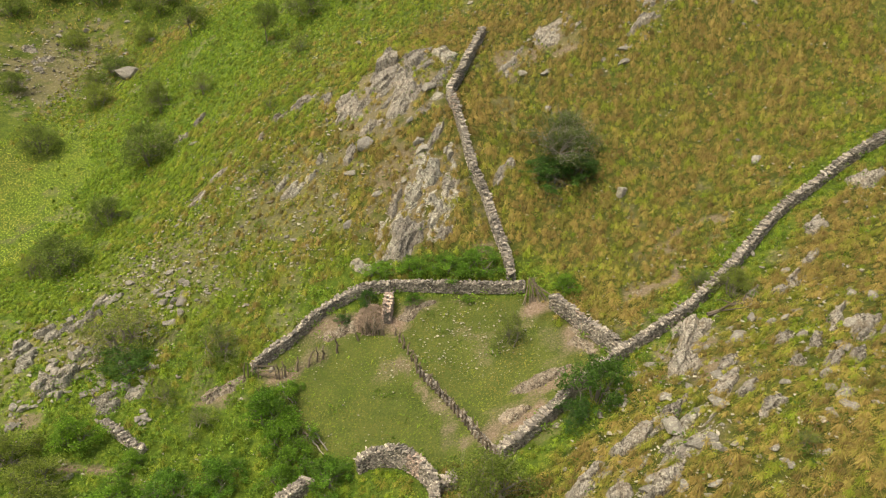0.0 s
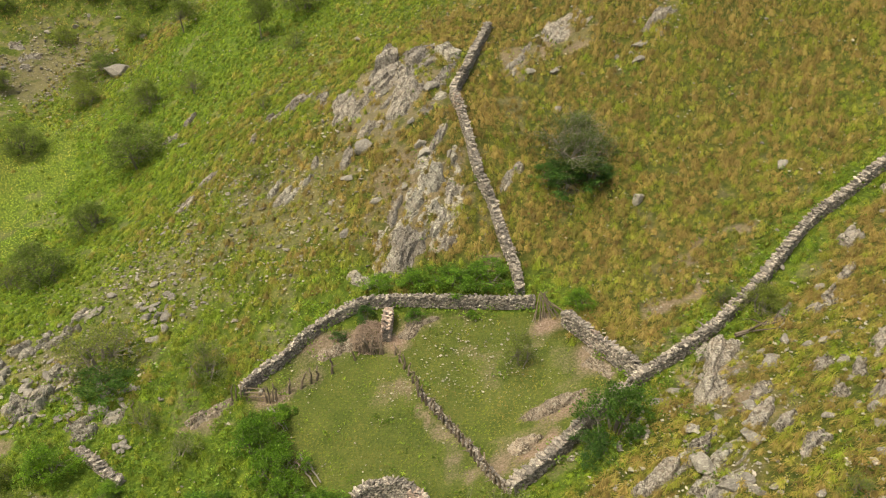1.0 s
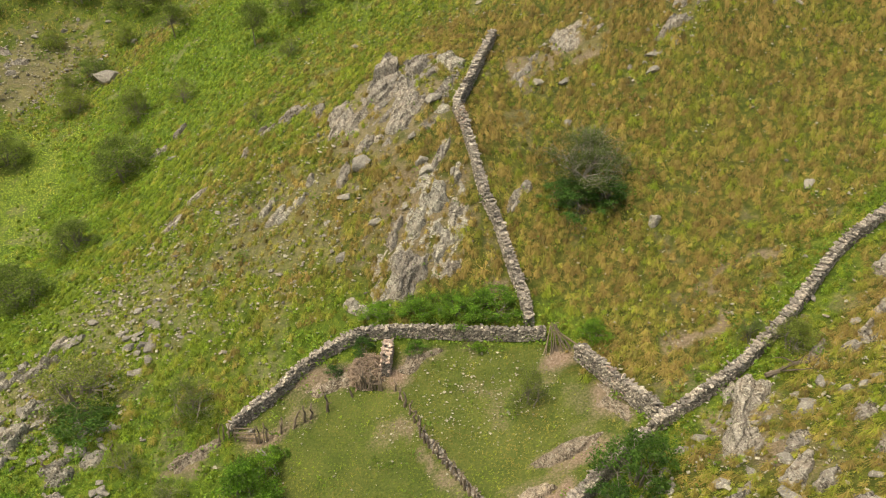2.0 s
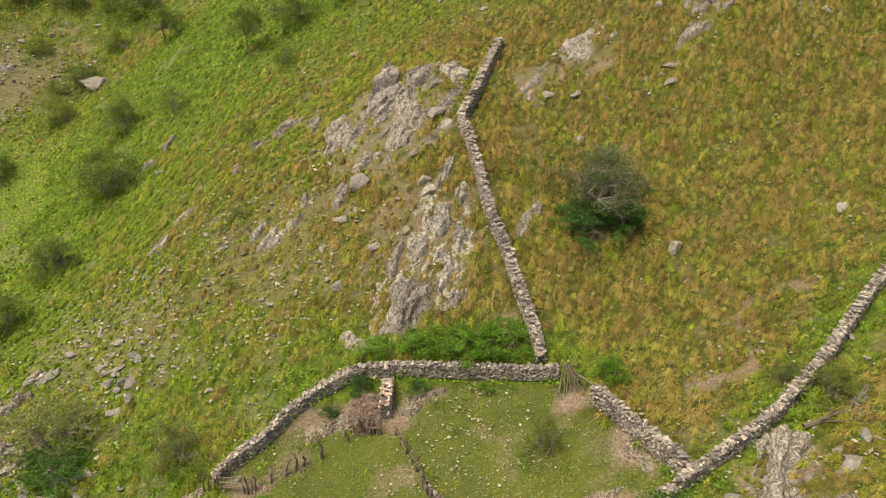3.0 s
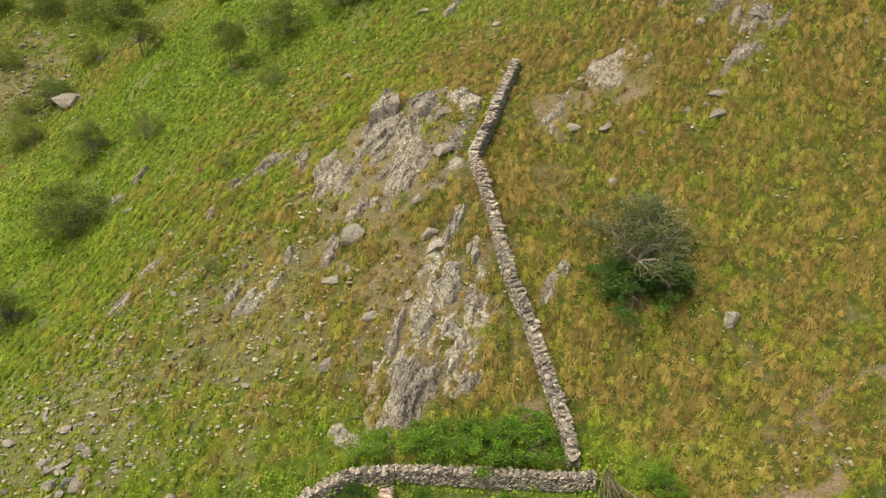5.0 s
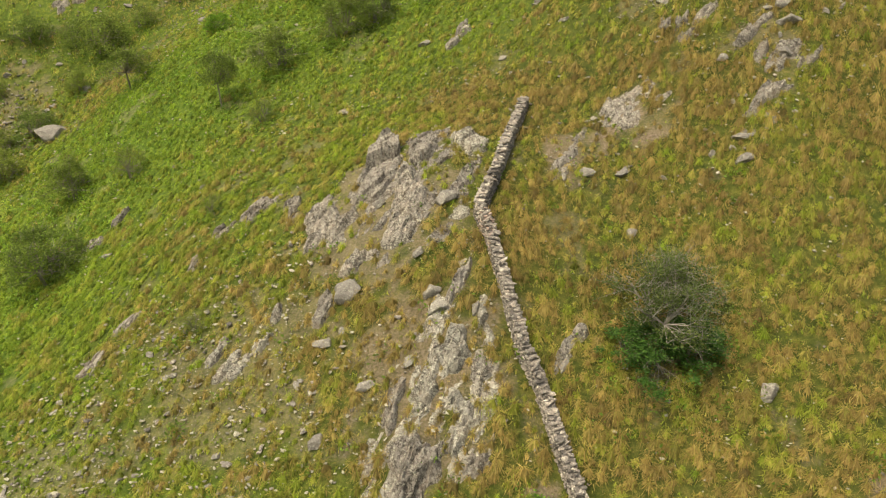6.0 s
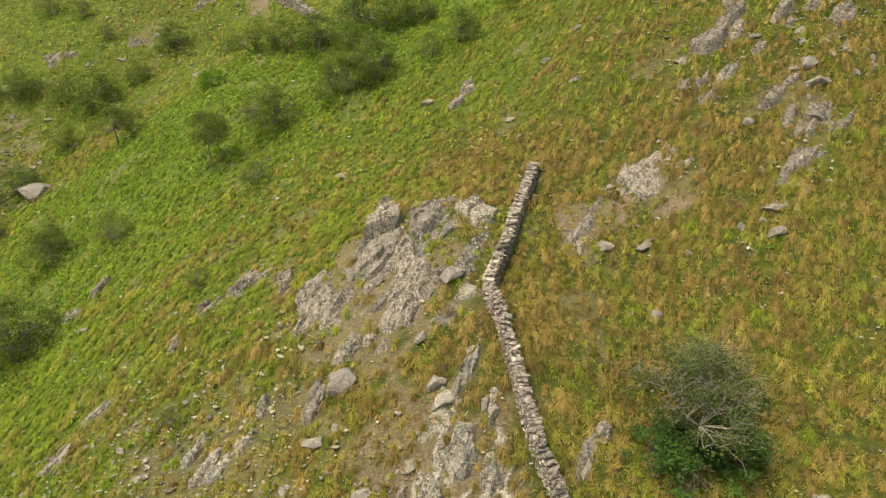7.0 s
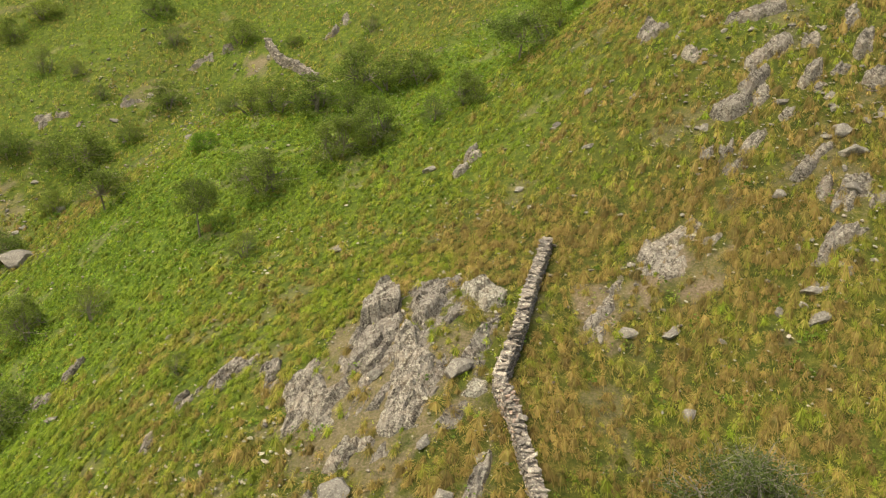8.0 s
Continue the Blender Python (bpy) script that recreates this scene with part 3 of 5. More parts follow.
outcrop(0.2, 0.4, 60, FOLD_ROCK, (-3.0, 42.7), (-2.6, 43.5), (-1.5, 43.8), (-0.2, 43.7), (-1.3, 43.3), (-2.3, 42.4))
outcrop(0.4, 0.4, 25, FIELD_ROCK, (13.6, 37.6), (14.6, 37.9), (15.4, 36.9), (14.7, 35.6), (13.9, 35.2), (13.1, 33.6), (12.5, 33.0), (12.4, 34.0), (13.2, 35.5))
outcrop(0.3, 0.3, 40, FIELD_ROCK, (12.3, 33.5), (13.7, 34.3), (13.9, 33.1), (12.9, 32.7), (12.4, 32.5))
outcrop(0.5, 0.25, 55, FIELD_ROCK, (8.2, 28.7), (9.0, 29.3), (9.8, 29.9), (10.2, 29.3), (9.8, 28.6), (8.9, 28.4), (8.4, 28.2))
outcrop(0.5, 0.25, 48, FIELD_ROCK, (5.8, 26.8), (6.4, 27.4), (7.2, 28.1), (7.6, 28.1), (7.1, 27.1), (6.3, 26.5))
outcrop(0.5, 0.25, 40, FIELD_ROCK, (7.6, 25.9), (8.1, 26.4), (8.5, 25.9), (8.2, 25.2), (7.7, 25.3))
outcrop(0.3, 0.25, 55, FIELD_ROCK, (14.4, 27.2), (14.9, 28.3), (15.7, 28.4), (15.9, 27.9), (15.2, 27.8), (14.8, 27.1))
outcrop(0.4, 0.25, 40, FIELD_ROCK, (20.0, 33.4), (20.9, 34.3), (21.5, 34.7), (20.6, 33.3), (19.7, 32.4))
outcrop(0.4, 0.25, 55, FIELD_ROCK, (20.7, 32.8), (21.4, 32.8), (21.8, 32.0), (21.0, 31.1), (20.5, 31.5))
outcrop(0.4, 0.25, 50, FIELD_ROCK, (22.6, 43.4), (23.8, 44.1), (24.0, 43.1), (23.0, 42.5))
outcrop(0.4, 0.3, 60, FIELD_ROCK, (26.8, 47.2), (28.0, 47.6), (29.0, 46.7), (28.0, 45.6), (26.8, 46.3))


def ribs(cx, cy, a, b, turn, h, count, seed, where, pale=False):
    """Broken ribs and blocks of one bed, strewn along its strike with turf between."""
    r = np.random.default_rng(seed)
    c, s = math.cos(radians(turn)), math.sin(radians(turn))
    for _ in range(count):
        u, v = r.uniform(-0.9, 0.9) * a, r.uniform(-0.9, 0.9) * b
        x, y = cx + u * s + v * c, cy + u * c - v * s
        long, wide = r.uniform(0.35, 0.9), r.uniform(0.18, 0.4)
        q = radians(turn + r.normal(0, 14))
        ring = [(math.cos(k * math.tau / 7) * r.uniform(0.75, 1.2) * long, math.sin(k * math.tau / 7) * r.uniform(0.75, 1.2) * wide) for k in range(7)]
        outcrop(h * r.uniform(0.7, 1.3), 0.2, turn, where, *[(x + p * math.sin(q) + o * math.cos(q), y + p * math.cos(q) - o * math.sin(q)) for p, o in ring], pale=pale)


GREEN_ROCK, FAR_ROCK = "on the green slope", "on the far slope"
ribs(-28.8, 42.4, 2.4, 1.5, 30, 0.45, 9, 1, GREEN_ROCK, True)
ribs(-23.9, 40.4, 2.1, 1.6, 20, 0.45, 9, 2, GREEN_ROCK, True)
ribs(-20.2, 38.5, 1.4, 0.8, 60, 0.35, 4, 3, GREEN_ROCK, True)
ribs(-26.2, 46.0, 2.4, 1.2, 40, 0.35, 7, 4, GREEN_ROCK, True)
ribs(-12.6, 64.7, 2.2, 0.7, 45, 0.35, 4, 5, GREEN_ROCK)
ribs(-9.8, 63.6, 1.5, 0.7, 35, 0.3, 3, 6, GREEN_ROCK)
ribs(-24.7, 72.5, 3.0, 0.6, 40, 0.35, 5, 7, GREEN_ROCK)
ribs(-15.3, 63.0, 2.2, 0.5, 40, 0.3, 3, 8, GREEN_ROCK)
ribs(-19.7, 58.4, 2.2, 0.5, 45, 0.3, 3, 9, GREEN_ROCK)
ribs(-10.5, 56.0, 2.4, 1.2, 45, 0.25, 5, 19, SPUR_ROCK, True)
ribs(-0.6, 80.6, 1.2, 0.6, 50, 0.35, 3, 10, HILL_ROCK)
ribs(14.4, 73.0, 2.4, 1.4, 55, 0.35, 6, 11, HILL_ROCK)
ribs(20.0, 77.0, 3.0, 2.0, 55, 0.45, 9, 12, HILL_ROCK)
ribs(17.6, 67.4, 2.6, 1.6, 50, 0.22, 7, 13, HILL_ROCK)
ribs(14.0, 31.0, 3.0, 2.0, 45, 0.3, 8, 14, FIELD_ROCK)
ribs(19.0, 31.5, 3.2, 2.4, 45, 0.3, 9, 15, FIELD_ROCK)
ribs(20.5, 39.4, 3.0, 1.2, 50, 0.3, 5, 21, FIELD_ROCK)
ribs(11.0, 25.6, 3.0, 1.4, 50, 0.35, 7, 22, FIELD_ROCK)
ribs(-30.2, 127.0, 3.0, 1.2, 60, 0.6, 5, 16, FAR_ROCK)
ribs(-14.0, 128.6, 2.6, 1.4, 30, 0.7, 6, 17, FAR_ROCK)
ribs(-36.0, 121.0, 2.6, 1.2, 60, 0.5, 4, 18, FAR_ROCK)
ribs(-54.0, 99.0, 4.0, 2.5, 60, 0.45, 8, 23, FAR_ROCK)
ribs(-45.0, 118.0, 3.0, 1.4, 70, 0.5, 4, 24, FAR_ROCK)


# broad benches where the bedrock lies just under the turf and breaks through between the tussocks
BENCHES = [[(-9.2, 60.0), (-8.6, 63.2), (-6.0, 65.4), (-4.6, 67.2), (-2.0, 67.8), (1.2, 66.6), (0.9, 63.0), (-0.1, 60.6), (-0.6, 58.6), (-2.4, 57.6), (-5.0, 57.2), (-6.8, 57.4), (-8.8, 59.4)],
           [(-4.6, 45.9), (-5.4, 48.0), (-4.5, 50.2), (-4.2, 52.6), (-2.6, 54.2), (-1.4, 57.2), (0.2, 57.9), (0.7, 55.0), (1.6, 52.2), (1.2, 50.0), (1.0, 48.2), (-2.0, 46.0)]]
BENCHES += [[(12.0, 32.2), (12.2, 34.6), (13.4, 37.8), (15.6, 37.0), (15.2, 34.6), (14.6, 32.0), (14.2, 29.4), (12.6, 26.2), (10.2, 24.8), (7.6, 24.8), (5.6, 26.4), (8.0, 29.0), (10.0, 30.2), (12.0, 30.6)],
           [(7.0, 66.8), (8.2, 68.6), (10.8, 69.2), (12.0, 67.6), (10.4, 65.6), (8.6, 65.8)], [(3.8, 62.6), (5.0, 65.0), (6.8, 66.8), (7.0, 64.6), (5.4, 62.8)]]


def on_bench(x, y):
    hit = np.zeros(np.shape(x), bool)
    for ring in BENCHES:
        hit |= inside(x + 1.6 * (vnoise(x / 1.3, y / 1.3, seed=47) - 0.5), y + 1.6 * (vnoise(x / 1.3, y / 1.3, seed=48) - 0.5), ring)
    return hit


def depth_in(x, y, ring):
    """How far points lie inside an outline, in metres; outside it is negative."""
    d = far_from(x, y, ring + ring[:1])
    return np.where(inside(x, y, ring), d, -d)


def ragged(x, y):
    return 0.16 + 0.6 * (fbm(x / 0.7, y / 0.7, seed=43, octaves=4) - 0.5)


def in_rock(x, y):
    """How deep points lie inside any outcrop, in metres."""
    x, y = np.asarray(x, float), np.asarray(y, float)
    best = np.full(np.shape(x), -9.0)
    for height, steep, strike, where, ring, pale in OUTCROPS:
        px, py = zip(*ring)
        near = (x > min(px) - 1.5) & (x < max(px) + 1.5) & (y > min(py) - 1.5) & (y < max(py) + 1.5)
        if near.any():
            best[near] = np.maximum(best[near], depth_in(x[near], y[near], ring))
    return best + ragged(x, y)


# ---- ground: one sheet to the horizon ----
def build_ground():
    xs = np.concatenate([[-900, -500, -300, -200, -150, -120, -100, -85], np.arange(-72, 50.1, 0.55), [60, 75, 100, 140, 200, 300, 500, 900]])
    ys = np.concatenate([[-900, -500, -250, -120, -60, -30, -10, 5, 14], np.arange(20, 110, 0.55), np.arange(110, 165, 1.1), [172, 185, 210, 250, 320, 450, 700, 1100]])
    gx, gy = np.meshgrid(xs, ys)
    x, y = gx.ravel(), gy.ravel()
    z = ground(x, y) - 0.05 + 0.12 * (fbm(x / 1.6, y / 1.6, seed=31) - 0.5)
    w = len(xs)
    i = (np.arange(len(ys) - 1)[:, None] * w + np.arange(w - 1)).ravel()
    me = mesh_of("ground", np.stack([x, y, z], 1), np.concatenate([np.stack([i, i + 1, i + w + 1], 1), np.stack([i, i + w + 1, i + w], 1)]), SOIL, True)
    dry, lawn, bare, lush = zones(x, y)
    bare = np.maximum(bare, smooth(-0.3, 0.2, in_rock(x, y)) * 0.5)
    lawn = lawn * np.where(x < -25, 0.25, 1.0)
    for key, values in (("dry", dry), ("lawn", lawn), ("bare", bare)):
        me.attributes.new(key, "FLOAT", "POINT").data.foreach_set("value", values.astype(np.float32))
    return tagged(new("ground", me), "grassy hillside earth with bare patches", "ground", kind="structure")


build_ground()


def build_outcrop(k, height, steep, strike, where, ring, pale, bench=False):
    """Tilted beds that break off in steps across the strike, joints between the blocks, and a ragged rim that dips under the turf."""
    q = np.random.default_rng(900 + k)
    pitch = 0.28 if where == FAR_ROCK else 0.11 if bench else 0.08
    px, py = np.array(ring).T
    cx, cy = px.mean(), py.mean()
    c, s = math.cos(radians(strike)), math.sin(radians(strike))
    along_, across = (px - cx) * s + (py - cy) * c, (px - cx) * c - (py - cy) * s
    us, vs = np.arange(along_.min() - 0.6, along_.max() + 0.6, pitch), np.arange(across.min() - 0.6, across.max() + 0.6, pitch)
    n, m = len(us), len(vs)
    p, o = np.meshgrid(us, vs)
    p, o = p.ravel() + q.uniform(-0.3, 0.3, n * m) * pitch, o.ravel() + q.uniform(-0.3, 0.3, n * m) * pitch
    x, y = cx + p * s + o * c, cy + p * c - o * s
    d = depth_in(x, y, ring) + ragged(x, y)
    rise = smooth(-0.05, steep, d)
    # blocks parted by joints, each with a level and a tilt of its own
    count = min(400, max(5, int(n * m * pitch * pitch * (0.9 if bench else 0.7))))
    sp, so = q.uniform(us[0], us[-1], count), q.uniform(vs[0], vs[-1], count)
    wp, wo = p + 0.5 * (vnoise(x / 0.8, y / 0.8, seed=40 + k) - 0.5), o + 0.3 * (vnoise(x / 0.6, y / 0.6, seed=41 + k) - 0.5)
    gap = (((wp[:, None] - sp) / 2.0) ** 2 + ((wo[:, None] - so) / 0.6) ** 2).astype(np.float32)
    pick = np.argpartition(gap, 1, 1)[:, :2]
    g = np.sqrt(np.take_along_axis(gap, pick, 1))
    cell = np.where(g[:, 0] <= g[:, 1], pick[:, 0], pick[:, 1])
    level, tp, to = q.normal(0, 0.13, count), q.normal(0, 0.07, count), q.normal(-0.05, 0.13, count)
    joint = smooth(0.10, 0.0, np.abs(g[:, 0] - g[:, 1]))
    block = level[cell] + tp[cell] * (p - sp[cell]) + to[cell] * (o - so[cell]) - 0.16 * joint
    # thin beds, each stepping down to the next
    bed = o / 0.42 + 1.8 * fbm(p / 2.0, o / 1.2, seed=82 + k) + 0.3 * k
    step = -0.15 * (bed - np.floor(bed) - 0.5)
    fine = 0.10 * (fbm(x / 0.3, y / 0.3, seed=80 + k, octaves=2) - 0.5) + 0.11 * (vnoise(p / 1.0, o / 0.14, seed=81 + k) - 0.5)
    if bench:   # only the higher blocks break through the turf
        z = ground(x, y) + (block * 0.9 + step * 0.7 + fine - (0.05, 0.05, 0.05, 0.1, 0.1, 0.17)[k - 500] - (0.05 if k == 500 else 0) + 0.5 * (fbm(x / 1.7, y / 1.7, seed=86) - 0.5)) * rise - 0.4 * (1 - rise)
    else:
        scale = min(1.0, 0.4 + height)
        z = ground(x, y) + (height * 0.75 + (block + step) * scale) * rise + fine * smooth(-0.3, 0.1, d) - 0.32 * (1 - rise)
    i = (np.arange(m - 1)[:, None] * n + np.arange(n - 1)).ravel()
    i = i[d[i] > -0.3]
    t = np.concatenate([np.stack([i, i + n + 1, i + 1], 1), np.stack([i, i + n, i + n + 1], 1)])
    used, t = np.unique(t, return_inverse=True)
    base = ground1(cx, cy)
    me = mesh_of("rock_outcrop", np.stack([x - cx, y - cy, z - base], 1)[used], t.reshape(-1, 3), LEDGE if where == FOLD_ROCK else ROCK_PALE if pale else ROCK, False)
    ob = new("rock_outcrop", me)
    ob.matrix_basis = pose(cx, cy, base)
    if bench:
        return tagged(ob, f"stony bedrock bench breaking through the turf {where}", "rock", group="bedrock outcrops")
    area = (px.max() - px.min()) * (py.max() - py.min())
    size = "large" if area > 6 else "small" if area < 1.5 else "low"
    tagged(ob, f"{size} {'flat tan' if where == FOLD_ROCK else 'pale lichen covered' if pale else 'grey layered'} bedrock outcrop {where}", "rock", group="bedrock outcrops")


for k, row in enumerate(OUTCROPS):
    build_outcrop(k, *row)
for k, ring in enumerate(BENCHES):
    build_outcrop(500 + k, 0.1, 0.5, (35, 25, 45, 55, 45)[k], SPUR_ROCK if k < 2 else FIELD_ROCK if k == 2 else HILL_ROCK, ring, k in (1, 2), True)


# ---- loose boulders ----
def rock_shape(seed, sub=3, squash=0.7, rough=0.5):
    bm = bmesh.new()
    bmesh.ops.create_icosphere(bm, subdivisions=sub, radius=1.0)
    v = np.array([p.co for p in bm.verts])
    t = np.array([[q.index for q in f.verts] for f in bm.faces])
    bm.free()
    r = np.random.default_rng(seed)
    for _ in range(15):   # broken faces
        d = r.normal(size=3)
        d /= np.linalg.norm(d)
        cut = r.uniform(0.42, 0.82)
        over = np.maximum(v @ d - cut, 0)
        v = v - over[:, None] * d * 0.96
    v = v * (1 + rough * (fbm(v[:, 0] * 1.7 + seed, v[:, 1] * 1.7, v[:, 2] * 1.7, seed=seed) - 0.5))[:, None]
    v[:, 2] *= squash
    return v, t


SMALL_ROCKS = [mesh_of("boulder", *rock_shape(130 + k, 2, 0.5 + 0.05 * (k % 4), 0.7), BOULDER) for k in range(9)]
ROCKS = [mesh_of("boulder", *rock_shape(100 + k, 3, 0.55 + 0.05 * (k % 5)), BOULDER) for k in range(8)]
# x, y, length, width, turn
BOULDERS = [(4.1, 52.2, 0.7, 0.4, 30), (-6.1, 56.7, 1.35, 1.05, 30), (-1.9, 55.6, 0.85, 0.65, 60), (-1.7, 54.8, 0.85, 0.65, 20), (-1.2, 60.8, 1.1, 0.75, 40), (-2.6, 57.8, 0.6, 0.45, 0), (-6.8, 49.8, 0.85, 0.65, 0),
            (-7.2, 54.2, 0.75, 0.55, 70), (-2.9, 52.6, 0.6, 0.5, 10), (-4.8, 51.8, 0.95, 0.4, 50), (0.2, 54.7, 0.7, 0.4, 20), (-4.8, 61.3, 0.55, 0.45, 30), (-6.2, 54.6, 0.4, 0.35, 0)]
BOULDERS += [(-39.6, 96.3, 3.6, 2.3, 70), (-38.3, 103.0, 1.2, 0.9, 40), (-26.3, 105.5, 1.2, 0.8, 80), (-20.1, 49.3, 0.6, 0.5, 0), (-23.1, 49.3, 0.7, 0.4, 60), (-18.4, 47.7, 0.55, 0.45, 30), (-25.0, 43.4, 0.5, 0.4, 0),
             (-8.2, 74.8, 0.7, 0.5, 60), (-2.8, 81.6, 0.8, 0.6, 30), (-11.0, 40.0, 0.4, 0.35, 0), (-21.3, 32.6, 0.6, 0.4, 60), (-23.6, 69.0, 0.9, 0.5, 40), (-17.3, 71.2, 0.5, 0.4, 0)]
BOULDERS += [(12.85, 50.6, 0.9, 0.75, 30), (8.3, 59.2, 0.6, 0.45, 10), (22.3, 51.3, 0.75, 0.6, 0), (14.7, 62.5, 0.9, 0.65, 40), (6.6, 63.2, 0.9, 0.65, 80), (8.4, 63.0, 0.7, 0.5, 40), (16.4, 74.0, 0.7, 0.5, 70), (18.8, 71.5, 0.9, 0.7, 50), (19.0, 70.1, 1.2, 0.65, 80),
             (18.2, 68.3, 0.9, 0.6, 70), (14.9, 68.8, 0.6, 0.45, 60), (14.8, 63.8, 0.75, 0.5, 70), (12.5, 74.1, 0.5, 0.45, 0), (18.9, 73.5, 0.6, 0.4, 60), (20.3, 74.9, 0.6, 0.4, 10), (6.6, 76.4, 0.6, 0.4, 30), (7.3, 81.6, 0.6, 0.45, 0), (2.5, 75.1, 0.6, 0.4, 30)]
BOULDERS += [(11.1, 28.8, 1.2, 0.75, 70), (11.7, 27.1, 0.85, 0.7, 10), (12.4, 27.0, 0.8, 0.65, 40), (13.3, 29.6, 0.9, 0.6, 60), (12.6, 31.5, 0.7, 0.45, 80), (11.5, 31.4, 0.65, 0.5, 30), (11.5, 34.6, 0.6, 0.5, 0), (12.4, 29.4, 0.55, 0.45, 20), (14.0, 31.6, 0.7, 0.5, 60),
             (16.2, 34.8, 0.75, 0.5, 30), (17.1, 35.8, 1.1, 0.5, 80), (19.4, 30.7, 0.7, 0.6, 60), (17.7, 27.8, 0.5, 0.4, 30), (18.5, 32.8, 0.55, 0.4, 0), (17.9, 34.8, 0.7, 0.5, 20), (15.9, 31.6, 0.55, 0.4, 70), (16.3, 29.3, 0.5, 0.4, 0), (9.3, 25.4, 0.8, 0.6, 20), (10.6, 24.9, 0.7, 0.5, 60)]


def strewn():
    """Half-sunk boulders below the long wall, on the worn slope and high on the hill."""
    r = np.random.default_rng(19)
    for x0, x1, y0, y1, count, big in ((7.5, 25, 24, 36, 80, 0.8), (-31, -18, 36, 48, 170, 0.8), (12, 26, 63, 84, 120, 0.5), (3, 14, 61, 84, 36, 0.45), (7.5, 25, 24, 38, 60, 0.5), (-25, -7, 46, 60, 90, 0.5), (-44, -12, 112, 140, 26, 0.9), (-57, -41, 88, 109, 40, 0.8), (17, 30, 36, 46, 14, 0.6)):
        for _ in range(count):
            a = 0.24 + (big - 0.24) * r.uniform() ** 2
            x, y = r.uniform(x0, x1), r.uniform(y0, y1)
            for _ in range(4):   # they lie in clusters
                if float(vnoise(x / 2.2, y / 2.2, seed=93)) > 0.52:
                    break
                x, y = r.uniform(x0, x1), r.uniform(y0, y1)
            yield (x, y, a, a * r.uniform(0.55, 0.9), r.uniform(0, 180))


LOOSE = sorted(strewn(), key=lambda q: -q[2])
BOULDERS += LOOSE[:280]
for k, (x, y, a, b, turn) in enumerate(BOULDERS):
    ob = new("boulder", ROCKS[k % len(ROCKS)] if a > 0.62 else SMALL_ROCKS[k % len(SMALL_ROCKS)])
    n = slope(x, y)
    ob.matrix_basis = Matrix.Translation((x, y, ground1(x, y) + 0.08 * a)) @ n.to_track_quat("Z", "Y").to_matrix().to_4x4() @ pose(0, 0, 0, 0, 0, -turn) @ Matrix.Diagonal((b * 0.75, a * 0.75, 0.75 * (a * b) ** 0.5, 1))
    tagged(ob, ("large pale grey boulder among bushes" if a > 1.15 else "weathered grey boulder half sunk in grass") if k < 40 or a > 0.6 else "small grey boulder in grass", "boulder", group="loose boulders")


def scatter(name, label, category, shapes, xs, ys, sizes, mat, sink=0.1, smooth_shade=False):
    """Many small pieces on the ground, one object."""
    r = np.random.default_rng(len(xs))
    vs, ts, k = [], [], 0
    zs = ground(xs, ys)
    for i in range(len(xs)):
        v, t = shapes[i % len(shapes)]
        a = r.uniform(0, 6.28)
        c, s = math.cos(a), math.sin(a)
        p = v * sizes[i] * r.uniform(0.55, 1.45, 3)
        p = np.stack([p[:, 0] * c - p[:, 1] * s, p[:, 0] * s + p[:, 1] * c, p[:, 2]], 1)
        vs.append(p + [xs[i], ys[i], zs[i] + sizes[i] * sink])
        ts.append(t + k)
        k += len(v)
    return tagged(new(name, mesh_of(name, np.concatenate(vs), np.concatenate(ts), mat, smooth_shade)), label, category, kind="stuff")


LOOSE = np.array(LOOSE[280:])
scatter("small_boulders", "small grey rocks lying in clusters on the slope", "rocks", [rock_shape(160 + k, 2, 0.55, 0.7) for k in range(7)], LOOSE[:, 0], LOOSE[:, 1], LOOSE[:, 2] * 0.62, BOULDER, 0.05)
CHIPS = []
for k in range(10):
    q = np.random.default_rng(340 + k)
    CHIPS.append((np.array([(1, 0, 0), (0, 1, 0), (-1, 0, 0), (0, -1, 0), (0, 0, 0.6), (0, 0, -0.6)]) * q.uniform(0.6, 1.3, (6, 1)) + q.normal(0, 0.15, (6, 3)),
                  np.array([(0, 1, 4), (1, 2, 4), (2, 3, 4), (3, 0, 4), (1, 0, 5), (2, 1, 5), (3, 2, 5), (0, 3, 5)])))
PEBBLES = [rock_shape(300 + k, 1, 0.5, 0.9) for k in range(9)]


